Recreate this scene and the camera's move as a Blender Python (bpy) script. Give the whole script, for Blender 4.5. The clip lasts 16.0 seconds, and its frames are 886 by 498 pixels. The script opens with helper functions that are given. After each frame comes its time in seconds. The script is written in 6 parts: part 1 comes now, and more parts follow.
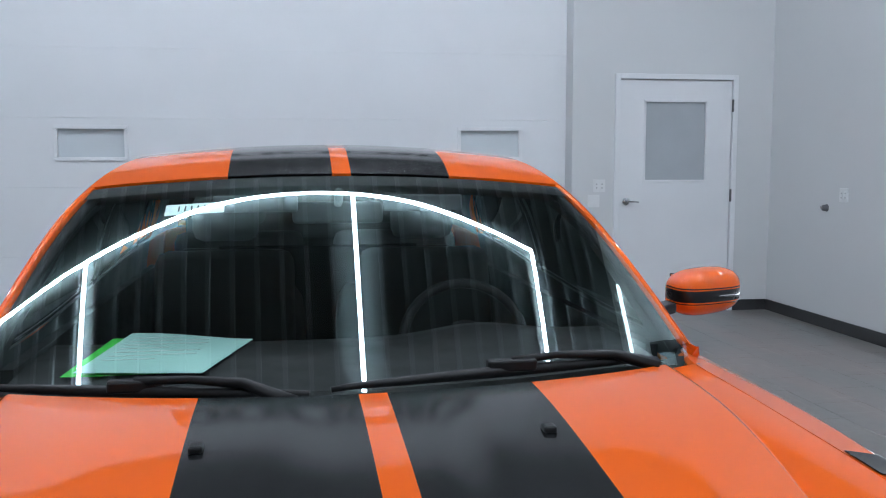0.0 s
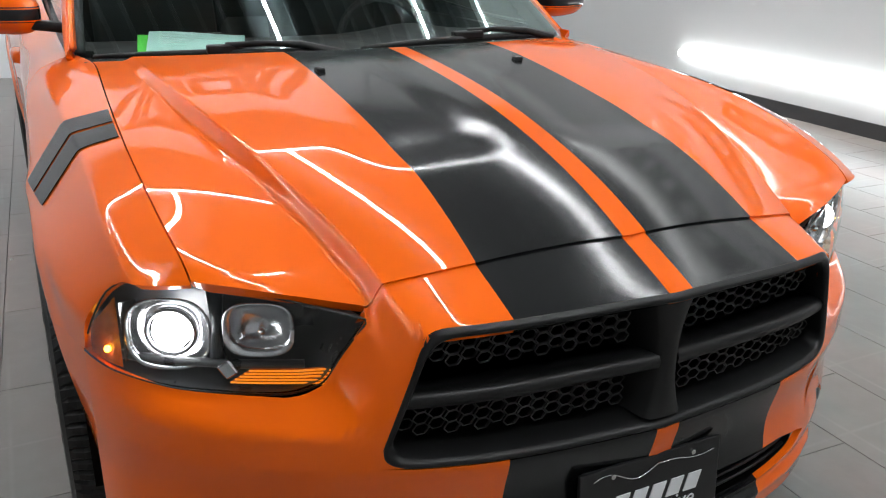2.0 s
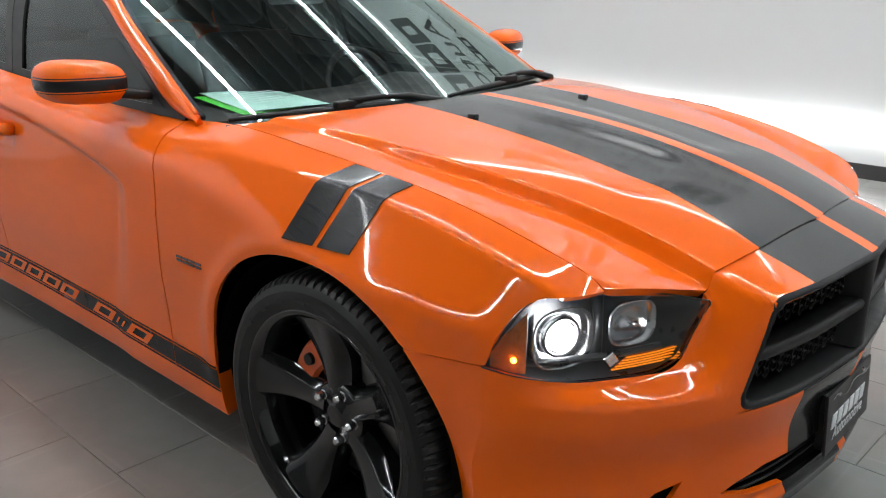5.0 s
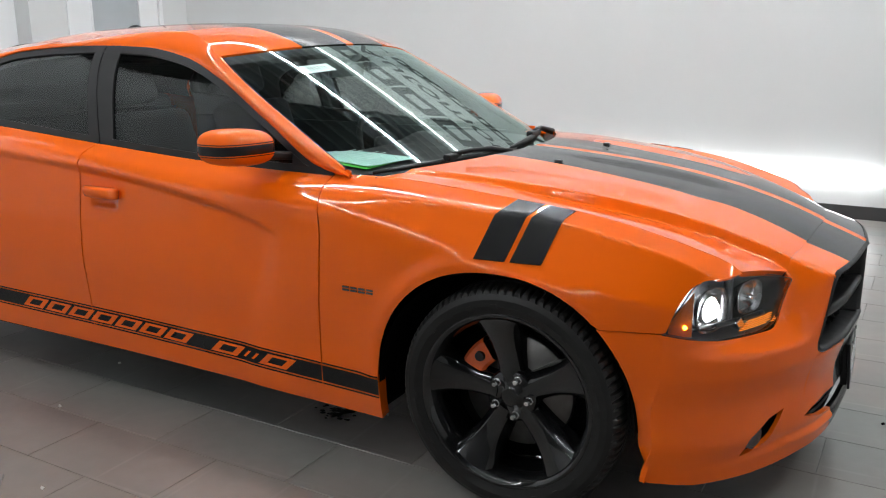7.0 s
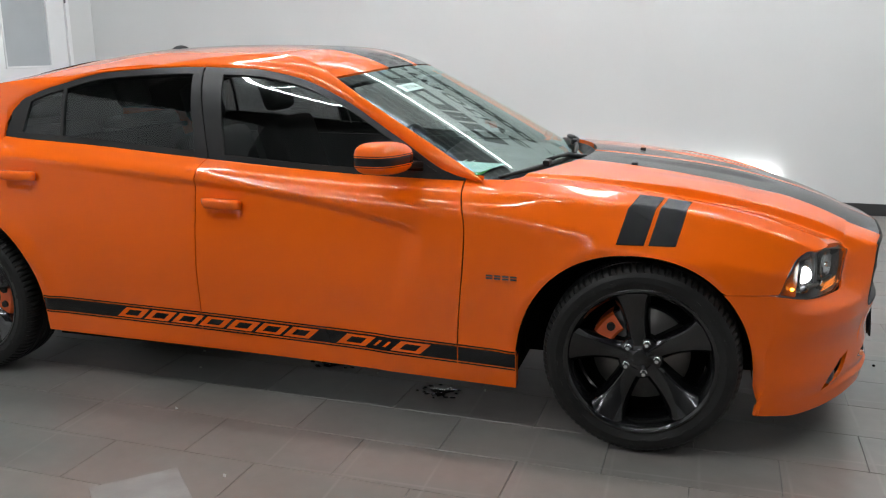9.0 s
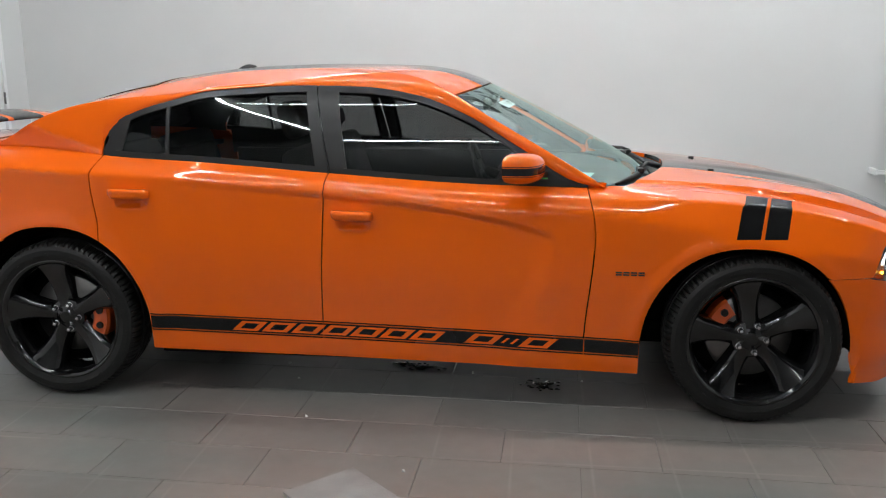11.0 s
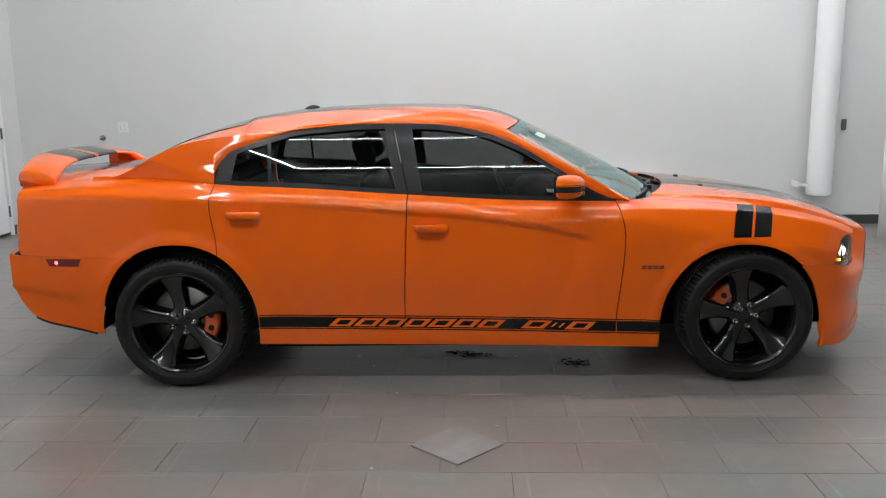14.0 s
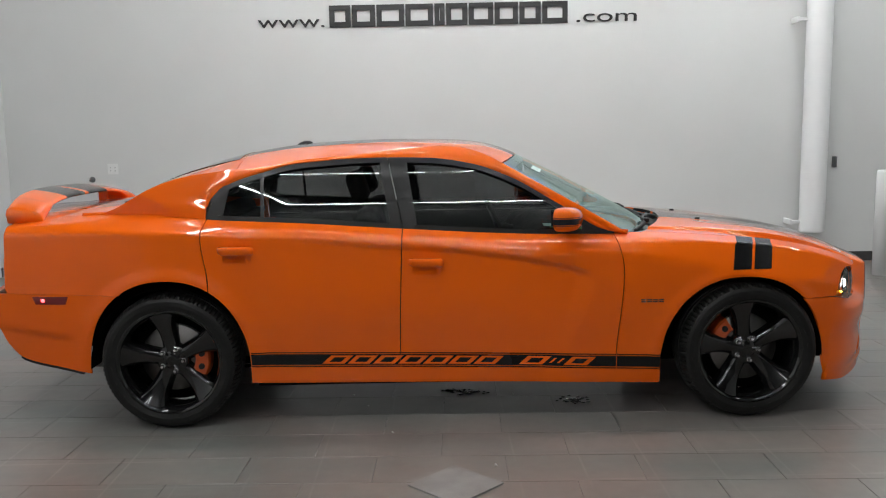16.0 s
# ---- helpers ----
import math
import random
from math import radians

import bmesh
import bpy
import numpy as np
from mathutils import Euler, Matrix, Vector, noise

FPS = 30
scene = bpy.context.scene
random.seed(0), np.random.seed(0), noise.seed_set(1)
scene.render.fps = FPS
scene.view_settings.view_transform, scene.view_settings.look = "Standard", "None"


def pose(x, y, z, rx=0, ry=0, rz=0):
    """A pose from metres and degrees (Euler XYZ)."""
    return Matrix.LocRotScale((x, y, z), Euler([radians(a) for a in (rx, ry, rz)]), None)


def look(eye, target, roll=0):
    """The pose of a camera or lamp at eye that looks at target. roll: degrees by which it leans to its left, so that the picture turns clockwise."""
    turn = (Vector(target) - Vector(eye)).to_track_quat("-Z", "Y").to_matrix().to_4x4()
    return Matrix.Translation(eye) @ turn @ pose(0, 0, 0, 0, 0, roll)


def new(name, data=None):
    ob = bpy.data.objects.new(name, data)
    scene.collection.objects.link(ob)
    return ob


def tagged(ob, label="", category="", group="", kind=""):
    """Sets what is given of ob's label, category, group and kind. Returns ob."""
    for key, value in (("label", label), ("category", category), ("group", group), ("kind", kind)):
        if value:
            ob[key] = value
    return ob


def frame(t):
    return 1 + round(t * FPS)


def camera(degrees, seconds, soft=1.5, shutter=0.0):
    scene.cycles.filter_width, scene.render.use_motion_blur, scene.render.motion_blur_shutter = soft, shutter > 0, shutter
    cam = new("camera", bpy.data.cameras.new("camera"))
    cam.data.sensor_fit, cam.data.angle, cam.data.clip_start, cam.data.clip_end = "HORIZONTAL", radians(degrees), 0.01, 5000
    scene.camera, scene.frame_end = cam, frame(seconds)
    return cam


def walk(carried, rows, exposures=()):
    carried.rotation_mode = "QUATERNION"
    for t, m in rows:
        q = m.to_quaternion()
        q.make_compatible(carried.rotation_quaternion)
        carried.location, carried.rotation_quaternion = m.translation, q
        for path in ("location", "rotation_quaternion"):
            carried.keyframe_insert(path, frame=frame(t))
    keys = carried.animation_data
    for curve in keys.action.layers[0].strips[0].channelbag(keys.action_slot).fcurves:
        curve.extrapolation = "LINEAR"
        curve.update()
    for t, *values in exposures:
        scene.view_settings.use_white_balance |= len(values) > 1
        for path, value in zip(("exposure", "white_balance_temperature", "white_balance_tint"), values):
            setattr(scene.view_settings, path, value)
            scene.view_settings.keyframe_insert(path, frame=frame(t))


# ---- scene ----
import functools

cam = camera(55.0, 16.0, 1.1)
PATH = [
    (0, (2.72, -0.127, 1.421), (0.76, 0.222, 1.228), -0.1),
    (0.5, (2.927, -0.318, 1.39), (0.996, 0.156, 1.178), 0.1),
    (0.8, (3.07, -0.448, 1.38), (1.176, 0.118, 1.076), 0.3),
    (1, (3.145, -0.515, 1.367), (1.287, 0.113, 0.975), 0.7),
    (1.5, (3.347, -0.721, 1.308), (1.583, 0.041, 0.753), 0.9),
    (2, (3.411, -0.928, 1.317), (1.736, -0.089, 0.617), 0.9),
    (2.5, (3.391, -1.166, 1.333), (1.803, -0.195, 0.599), 0.6),
    (3, (3.317, -1.338, 1.308), (1.774, -0.299, 0.573), -0.8),
    (3.5, (3.193, -1.482, 1.303), (1.701, -0.366, 0.575), -0.7),
    (4, (3.108, -1.638, 1.333), (1.676, -0.434, 0.624), -0.3),
    (6.5, (2.621, -2.871, 1.411), (1.63, -1.205, 0.919), -0.2),
    (7, (2.493, -3.11, 1.436), (1.573, -1.402, 0.949), -0.3),
    (7.5, (2.282, -3.317, 1.435), (1.469, -1.55, 0.967), 0.1),
    (8, (2.09, -3.537, 1.457), (1.368, -1.737, 0.97), -0.0),
    (8.5, (1.905, -3.783, 1.5), (1.266, -1.949, 1.023), -0.1),
    (9, (1.673, -3.942, 1.495), (1.12, -2.078, 1.027), -0.2),
    (11.5, (0.381, -4.534, 1.519), (0.228, -2.587, 1.09), -0.1),
    (12, (0.173, -4.639, 1.555), (0.078, -2.689, 1.119), -0.2),
    (12.5, (0.01, -4.79, 1.582), (-0.024, -2.838, 1.15), -0.3),
    (13, (-0.049, -4.994, 1.595), (-0.062, -3.04, 1.171), -0.4),
    (13.5, (-0.063, -5.175, 1.593), (-0.077, -3.215, 1.192), -0.7),
    (14, (-0.088, -5.352, 1.608), (-0.096, -3.389, 1.229), -0.7),
    (14.5, (-0.107, -5.494, 1.618), (-0.109, -3.526, 1.265), -0.8),
    (15, (-0.125, -5.519, 1.645), (-0.121, -3.547, 1.31), -0.9),
    (15.5, (-0.13, -5.428, 1.606), (-0.119, -3.451, 1.299), -0.9),
    (16, (-0.12, -5.285, 1.542), (-0.103, -3.304, 1.266), -1.0),
]
# the picture is cooler at the start; rows: seconds, stops, kelvin, tint
LOOKS = [(0, -0.3, 5750, 10), (0.25, -0.3, 6000, 10), (0.55, -0.3, 6550, 10), (1.1, -0.22, 6570, 10), (2.0, 0.20, 6600, 10), (3.5, 0.30, 6600, 10), (9.0, 0.24, 6650, 10), (14.5, 0.14, 6700, 10), (15.1, 0.06, 6700, 10), (15.6, -0.12, 6800, 10), (16, -0.08, 6800, 10)]
walk(cam, [(t, look(e, g, r)) for t, e, g, r in PATH], LOOKS)

# ---- world and light ----
world = bpy.data.worlds.new("world")
scene.world = world
world.use_nodes = True
world.node_tree.nodes["Background"].inputs[0].default_value = (0.5, 0.52, 0.55, 1)
world.node_tree.nodes["Background"].inputs[1].default_value = 0.05
TUBE_GLOW = 78.0
WALL_TUBE_GLOW = 10.0

# ---- materials ----


def material(name, colour, rough=0.5, metal=0.0, coat=0.0, vary=0.0, scale=8.0, bump=0.0, bump_scale=60.0, spec=0.5):
    m = bpy.data.materials.new(name)
    m.use_nodes = True
    nt = m.node_tree
    b = nt.nodes["Principled BSDF"]
    b.inputs["Base Color"].default_value = (*colour, 1)
    b.inputs["Roughness"].default_value = rough
    b.inputs["Metallic"].default_value = metal
    b.inputs["Coat Weight"].default_value = coat
    b.inputs["Coat Roughness"].default_value = 0.03
    b.inputs["Specular IOR Level"].default_value = spec
    tex = nt.nodes.new("ShaderNodeTexCoord")
    if vary:
        n = nt.nodes.new("ShaderNodeTexNoise")
        n.inputs["Scale"].default_value = scale
        n.inputs["Detail"].default_value = 6
        nt.links.new(tex.outputs["Object"], n.inputs["Vector"])
        r = nt.nodes.new("ShaderNodeMapRange")
        r.inputs["From Min"].default_value, r.inputs["From Max"].default_value = 0.3, 0.7
        r.inputs["To Min"].default_value, r.inputs["To Max"].default_value = 1 - vary, 1 + vary
        nt.links.new(n.outputs["Fac"], r.inputs["Value"])
        mx = nt.nodes.new("ShaderNodeVectorMath")
        mx.operation = "SCALE"
        mx.inputs[0].default_value = colour
        nt.links.new(r.outputs[0], mx.inputs["Scale"])
        nt.links.new(mx.outputs[0], b.inputs["Base Color"])
        r2 = nt.nodes.new("ShaderNodeMapRange")
        r2.inputs["From Min"].default_value, r2.inputs["From Max"].default_value = 0.3, 0.7
        r2.inputs["To Min"].default_value, r2.inputs["To Max"].default_value = rough * 0.85, min(1, rough * 1.15)
        nt.links.new(n.outputs["Fac"], r2.inputs["Value"])
        nt.links.new(r2.outputs[0], b.inputs["Roughness"])
    if bump:
        n2 = nt.nodes.new("ShaderNodeTexNoise")
        n2.inputs["Scale"].default_value = bump_scale
        n2.inputs["Detail"].default_value = 4
        nt.links.new(tex.outputs["Object"], n2.inputs["Vector"])
        bp = nt.nodes.new("ShaderNodeBump")
        bp.inputs["Strength"].default_value = bump
        bp.inputs["Distance"].default_value = 0.01
        nt.links.new(n2.outputs["Fac"], bp.inputs["Height"])
        nt.links.new(bp.outputs[0], b.inputs["Normal"])
    return m


def glowing(name, colour, strength):
    m = bpy.data.materials.new(name)
    m.use_nodes = True
    b = m.node_tree.nodes["Principled BSDF"]
    b.inputs["Base Color"].default_value = (0.8, 0.8, 0.8, 1)
    b.inputs["Emission Color"].default_value = (*colour, 1)
    b.inputs["Emission Strength"].default_value = strength
    return m


def glass(name, tint, rough=0.0, ior=1.45, gloss=(0.95, 1.0, 0.98)):
    """Thin tinted glass: a clear sheet that dims what is behind it, with a glossy face."""
    m = bpy.data.materials.new(name)
    m.use_nodes = True
    nt = m.node_tree
    nt.nodes.remove(nt.nodes["Principled BSDF"])
    tr = nt.nodes.new("ShaderNodeBsdfTransparent")
    tr.inputs[0].default_value = (*tint, 1)
    gl = nt.nodes.new("ShaderNodeBsdfGlossy")
    gl.inputs["Roughness"].default_value = rough
    gl.inputs["Color"].default_value = (*gloss, 1)
    fr = nt.nodes.new("ShaderNodeFresnel")
    fr.inputs[0].default_value = ior
    mx = nt.nodes.new("ShaderNodeMixShader")
    nt.links.new(fr.outputs[0], mx.inputs[0])
    nt.links.new(tr.outputs[0], mx.inputs[1])
    nt.links.new(gl.outputs[0], mx.inputs[2])
    nt.links.new(mx.outputs[0], nt.nodes["Material Output"].inputs[0])
    return m


ORANGE = (0.83, 0.122, 0.002)
STRIPE_MID, STRIPE_IN, STRIPE_OUT = 0.010, 0.0255, 0.305


def paint(name, striped):
    """Orange car paint under clear coat; striped: two black bands along the car's middle."""
    m = material(name, ORANGE, 0.45, 0.0, 1.0, spec=0.05)
    nt = m.node_tree
    b = nt.nodes["Principled BSDF"]
    b.inputs["Coat IOR"].default_value = 1.43
    b.inputs["Coat Roughness"].default_value = 0.02
    fl = nt.nodes.new("ShaderNodeTexNoise")
    fl.inputs["Scale"].default_value = 1.3
    tc = nt.nodes.new("ShaderNodeTexCoord")
    nt.links.new(tc.outputs["Object"], fl.inputs["Vector"])
    ra = nt.nodes.new("ShaderNodeMixRGB")
    ra.inputs[1].default_value = (ORANGE[0] * 0.96, ORANGE[1] * 0.93, ORANGE[2], 1)
    ra.inputs[2].default_value = (ORANGE[0] * 1.03, ORANGE[1] * 1.06, ORANGE[2], 1)
    nt.links.new(fl.outputs["Fac"], ra.inputs[0])
    nt.links.new(ra.outputs[0], b.inputs["Base Color"])
    if striped:
        sep = nt.nodes.new("ShaderNodeSeparateXYZ")
        nt.links.new(tc.outputs["Object"], sep.inputs[0])

        def op(kind, a, bb):
            n = nt.nodes.new("ShaderNodeMath")
            n.operation = kind
            for k, v in enumerate((a, bb)):
                if isinstance(v, (int, float)):
                    n.inputs[k].default_value = v
                else:
                    nt.links.new(v, n.inputs[k])
            return n.outputs[0]

        away = op("ABSOLUTE", op("SUBTRACT", sep.outputs["Y"], STRIPE_MID), 0)
        band = op("MULTIPLY", op("GREATER_THAN", away, STRIPE_IN), op("LESS_THAN", away, STRIPE_OUT))
        mx = nt.nodes.new("ShaderNodeMixRGB")
        nt.links.new(band, mx.inputs[0])
        nt.links.new(ra.outputs[0], mx.inputs[1])
        mx.inputs[2].default_value = (0.005, 0.0055, 0.006, 1)
        nt.links.new(mx.outputs[0], b.inputs["Base Color"])
        cr = nt.nodes.new("ShaderNodeMapRange")
        cr.inputs["To Min"].default_value, cr.inputs["To Max"].default_value = 0.02, 0.125
        nt.links.new(band, cr.inputs["Value"])
        nt.links.new(cr.outputs[0], b.inputs["Coat Roughness"])
        cw = nt.nodes.new("ShaderNodeMapRange")
        cw.inputs["To Min"].default_value, cw.inputs["To Max"].default_value = 1.0, 0.9
        nt.links.new(band, cw.inputs["Value"])
        nt.links.new(cw.outputs[0], b.inputs["Coat Weight"])
    return m


PAINT = paint("orange_paint", False)
PAINT_S = paint("striped_paint", True)
VINYL = material("black_vinyl", (0.004, 0.0042, 0.0046), 0.25, 0, 0.12, 0.1, 3, spec=0.25)
RUBBER = material("tyre_rubber", (0.009, 0.009, 0.0088), 0.44, 0, 0, 0.25, 30, 0.06, 160, 0.28)
RIMPAINT = material("gloss_black_rim", (0.0042, 0.0044, 0.0046), 0.09, 0, 0.2, 0.1, 12, spec=0.5)
PLASTIC = material("black_plastic", (0.007, 0.0072, 0.0076), 0.42, 0, 0, 0.12, 25, 0.06, 400, 0.35)
SATIN = material("satin_black_trim", (0.010, 0.0105, 0.011), 0.35, 0, 0.0, 0.08, 14, spec=0.4)
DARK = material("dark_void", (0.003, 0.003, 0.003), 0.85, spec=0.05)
CABIN = material("cabin_dark", (0.007, 0.0072, 0.0076), 0.7, 0, 0, 0.2, 9)
STEEL = material("bright_steel", (0.62, 0.62, 0.62), 0.22, 1.0, 0, 0.05, 40)
DISC = material("brake_disc_steel", (0.14, 0.135, 0.13), 0.35, 1.0, 0, 0.1, 30)
CHROME = material("chrome", (0.85, 0.85, 0.86), 0.06, 1.0)
CALIPER = material("orange_caliper", (0.60, 0.09, 0.015), 0.35, 0, 0.5, 0.1, 20)
SIDE_GLASS = glass("privacy_glass", (0.32, 0.33, 0.33), 0.0, 1.5)
WIND_GLASS = glass("windscreen_glass", (0.92, 1.0, 0.97), 0.0, 2.4, (0.80, 1.0, 0.95))
LENS = glass("clear_lens", (0.93, 0.94, 0.95), 0.0, 1.45)
WALLPAINT = material("wall_paint", (0.62, 0.63, 0.63), 0.55, 0, 0, 0.02, 1.2, 0.06, 160)
# darker than the other walls, to dim what glass and paint reflect
DIMWALL = material("unseen_wall_dim", (0.20, 0.202, 0.205), 0.55, 0, 0, 0.03, 1.2, 0.06, 160)
CEILPAINT = material("ceiling_dark", (0.070, 0.077, 0.080), 0.7, 0, 0, 0.1, 2)
WHITE = material("white_paint", (0.76, 0.77, 0.78), 0.4, 0, 0, 0.02, 2, 0.05, 120)
BASEB = material("black_baseboard", (0.035, 0.035, 0.036), 0.4, 0, 0, 0.1, 6)
GROUT = material("grout", (0.11, 0.107, 0.104), 0.8, 0, 0, 0.2, 20)
TUBE = glowing("light_tube", (0.93, 0.97, 1.0), TUBE_GLOW)
WALLTUBE = glowing("wall_light_tube", (0.95, 0.98, 1.0), WALL_TUBE_GLOW)
LETTER = material("black_letter", (0.012, 0.012, 0.013), 0.4, 0, 0, 0.1, 8)

# ---- small builders ----


def part(name, bm, mat, parent=None, label="", kind="", smooth=True):
    me = bpy.data.meshes.new(name)
    bm.normal_update()
    bm.to_mesh(me)
    bm.free()
    for f in me.polygons:
        f.use_smooth = smooth
    if mat:
        me.materials.append(mat)
    ob = new(name, me)
    if parent:
        ob.parent = parent
    return tagged(ob, label, kind=kind)


def empty(name, label, category, group="", m=None):
    ob = new(name)
    if m:
        ob.matrix_world = m
    return tagged(ob, label, category, group)


def box(bm, x0, x1, y0, y1, z0, z1, bevel=0.0, m=None):
    r = bmesh.ops.create_cube(bm, size=1.0)
    for v in r["verts"]:
        v.co = Vector((x0 + (v.co.x + 0.5) * (x1 - x0), y0 + (v.co.y + 0.5) * (y1 - y0), z0 + (v.co.z + 0.5) * (z1 - z0)))
    vs = r["verts"]
    if bevel:
        es = list({e for v in vs for e in v.link_edges})
        g = bmesh.ops.bevel(bm, geom=es, offset=bevel, segments=2, affect="EDGES", profile=0.5)
        vs = list({v for f in g["faces"] for v in f.verts} | {v for v in vs if v.is_valid})
    if m:
        for v in vs:
            v.co = m @ v.co
    return vs


def boxed(name, x0, x1, y0, y1, z0, z1, mat, parent=None, bevel=0.0, label="", kind="", m=None):
    bm = bmesh.new()
    box(bm, x0, x1, y0, y1, z0, z1, bevel, m)
    return part(name, bm, mat, parent, label, kind, smooth=False)


def lathe(bm, profile, n=48, m=None, angle=math.tau):
    """Turns a profile of (radius, y) round the y axis."""
    full = abs(angle - math.tau) < 1e-6
    rings = []
    for k in range(n if full else n + 1):
        a = angle * k / n
        rings.append([bm.verts.new((r * math.cos(a), y, r * math.sin(a))) for r, y in profile])
    if m:
        for ring in rings:
            for v in ring:
                v.co = m @ v.co
    for k in range(n):
        a, b = rings[k], rings[(k + 1) % len(rings)]
        for i in range(len(profile) - 1):
            bm.faces.new((a[i], a[i + 1], b[i + 1], b[i]))


def tube(bm, pts, radius, n=10, cap=True):
    """A round bar along a line of points; radius: one number or one for each point."""
    pts = [Vector(p) for p in pts]
    rs = radius if isinstance(radius, (list, tuple)) else [radius] * len(pts)
    rings = []
    for i, p in enumerate(pts):
        d = (pts[min(i + 1, len(pts) - 1)] - pts[max(i - 1, 0)]).normalized()
        up = Vector((0, 0, 1)) if abs(d.z) < 0.9 else Vector((1, 0, 0))
        a = d.cross(up).normalized()
        b = d.cross(a)
        rings.append([bm.verts.new(p + rs[i] * (math.cos(math.tau * k / n) * a + math.sin(math.tau * k / n) * b)) for k in range(n)])
    for r0, r1 in zip(rings, rings[1:]):
        for k in range(n):
            bm.faces.new((r0[k], r0[(k + 1) % n], r1[(k + 1) % n], r1[k]))
    if cap:
        bm.faces.new(rings[0][::-1])
        bm.faces.new(rings[-1])


def smooth_curve(xs, ys, soft=0.0):
    """A smooth line through a few knots, that does not overshoot; soft: eased over that length, for even reflections."""
    xs, ys = np.array(xs, float), np.array(ys, float)
    if xs[0] > xs[-1]:
        xs, ys = xs[::-1], ys[::-1]
    h, d = np.diff(xs), np.diff(ys) / np.diff(xs)
    s = np.zeros(len(xs))
    s[0], s[-1] = d[0], d[-1]
    for i in range(1, len(xs) - 1):
        if d[i - 1] * d[i] > 0:
            w1, w2 = 2 * h[i] + h[i - 1], h[i] + 2 * h[i - 1]
            s[i] = (w1 + w2) / (w1 / d[i - 1] + w2 / d[i])

    def at(x):
        x = np.clip(np.asarray(x, float), xs[0], xs[-1])
        i = np.clip(np.searchsorted(xs, x) - 1, 0, len(h) - 1)
        t = (x - xs[i]) / h[i]
        return (ys[i] * (1 + 2 * t) * (1 - t) ** 2 + h[i] * s[i] * t * (1 - t) ** 2 + ys[i + 1] * t * t * (3 - 2 * t) + h[i] * s[i + 1] * t * t * (t - 1))

    if not soft:
        return at
    step = soft / 12
    pad = 4 * soft
    grid = np.arange(xs[0] - pad, xs[-1] + pad + step, step)
    raw = at(grid) + s[0] * np.minimum(grid - xs[0], 0) + s[-1] * np.maximum(grid - xs[-1], 0)
    bell = np.exp(-0.5 * (np.arange(-42, 43) / 12) ** 2)
    even = np.convolve(raw, bell / bell.sum(), mode="same")
    return lambda x: np.interp(np.clip(np.asarray(x, float), xs[0], xs[-1]), grid, even)


def ease(a, b, x):
    t = np.clip((np.asarray(x, float) - a) / (b - a), 0, 1)
    return t * t * (3 - 2 * t)


def sheet(name, P, mat, parent=None, flange=0.012, label="", flip=False, bm=None, side=0, normals=None):
    """A body panel: a smooth grid of points (rows, columns, 3) whose rim is turned inwards. side: looks to that side of the car."""
    own = bm is None
    bm = bm or bmesh.new()
    nr, nc = P.shape[:2]
    du = np.gradient(P, axis=1)
    dv = np.gradient(P, axis=0)
    N = np.cross(du, dv)
    N /= np.linalg.norm(N, axis=2, keepdims=True) + 1e-12
    if side:
        flip = float(N[:, :, 1].mean()) * side < 0
    if flip:
        N = -N
    V = {}

    def vert(i, j):
        if (i, j) not in V:
            V[i, j] = bm.verts.new(P[i, j])
        return V[i, j]

    for i in range(nr - 1):
        for j in range(nc - 1):
            q = (vert(i, j), vert(i, j + 1), vert(i + 1, j + 1), vert(i + 1, j))
            bm.faces.new(q[::-1] if flip else q)
    if flange:
        rim = [e for e in bm.edges if len(e.link_faces) == 1]
        back = {v: k for k, v in V.items()}
        low = {}
        for e in rim:
            for v in e.verts:
                if v not in low and v in back:
                    low[v] = bm.verts.new(v.co - flange * Vector(N[back[v]]))
        for e in rim:
            a, b = e.verts
            if a in low and b in low:
                bm.faces.new((a, b, low[b], low[a]))
                e.smooth = False
    if own:
        bm.verts.index_update()
        order = {k: v.index for k, v in V.items()}
        if mat and "glass" in mat.name or mat and "lens" in mat.name:
            # clear sheets look outwards
            bm.normal_update()
            if sum((f.normal.dot(f.calc_center_median() - Vector((0, 0, 0.6))) * f.calc_area()) for f in bm.faces) < 0:
                bmesh.ops.reverse_faces(bm, faces=bm.faces)
        ob = part(name, bm, mat, parent, label)
        if normals is not None:
            me, faces = ob.data, (nr - 1) * (nc - 1)
            own_n = {v: Vector(normals[k]) for k, v in order.items()}
            me.normals_split_custom_set([own_n[me.loops[l].vertex_index] if p.index < faces else p.normal for p in me.polygons for l in p.loop_indices])
        return ob


def offset(P, d):
    """The grid moved by d along its normals."""
    N = np.cross(np.gradient(P, axis=1), np.gradient(P, axis=0))
    N /= np.linalg.norm(N, axis=2, keepdims=True) + 1e-12
    return P + d * N


# ---- the showroom ----
ROOM = Matrix.Rotation(radians(-1.7), 4, "Z")
WL, WR, WB, WF, CEIL = 4.36, -10.6, -5.11, 8.6, 5.2


def in_room(ob):
    ob.matrix_world = ROOM
    return ob


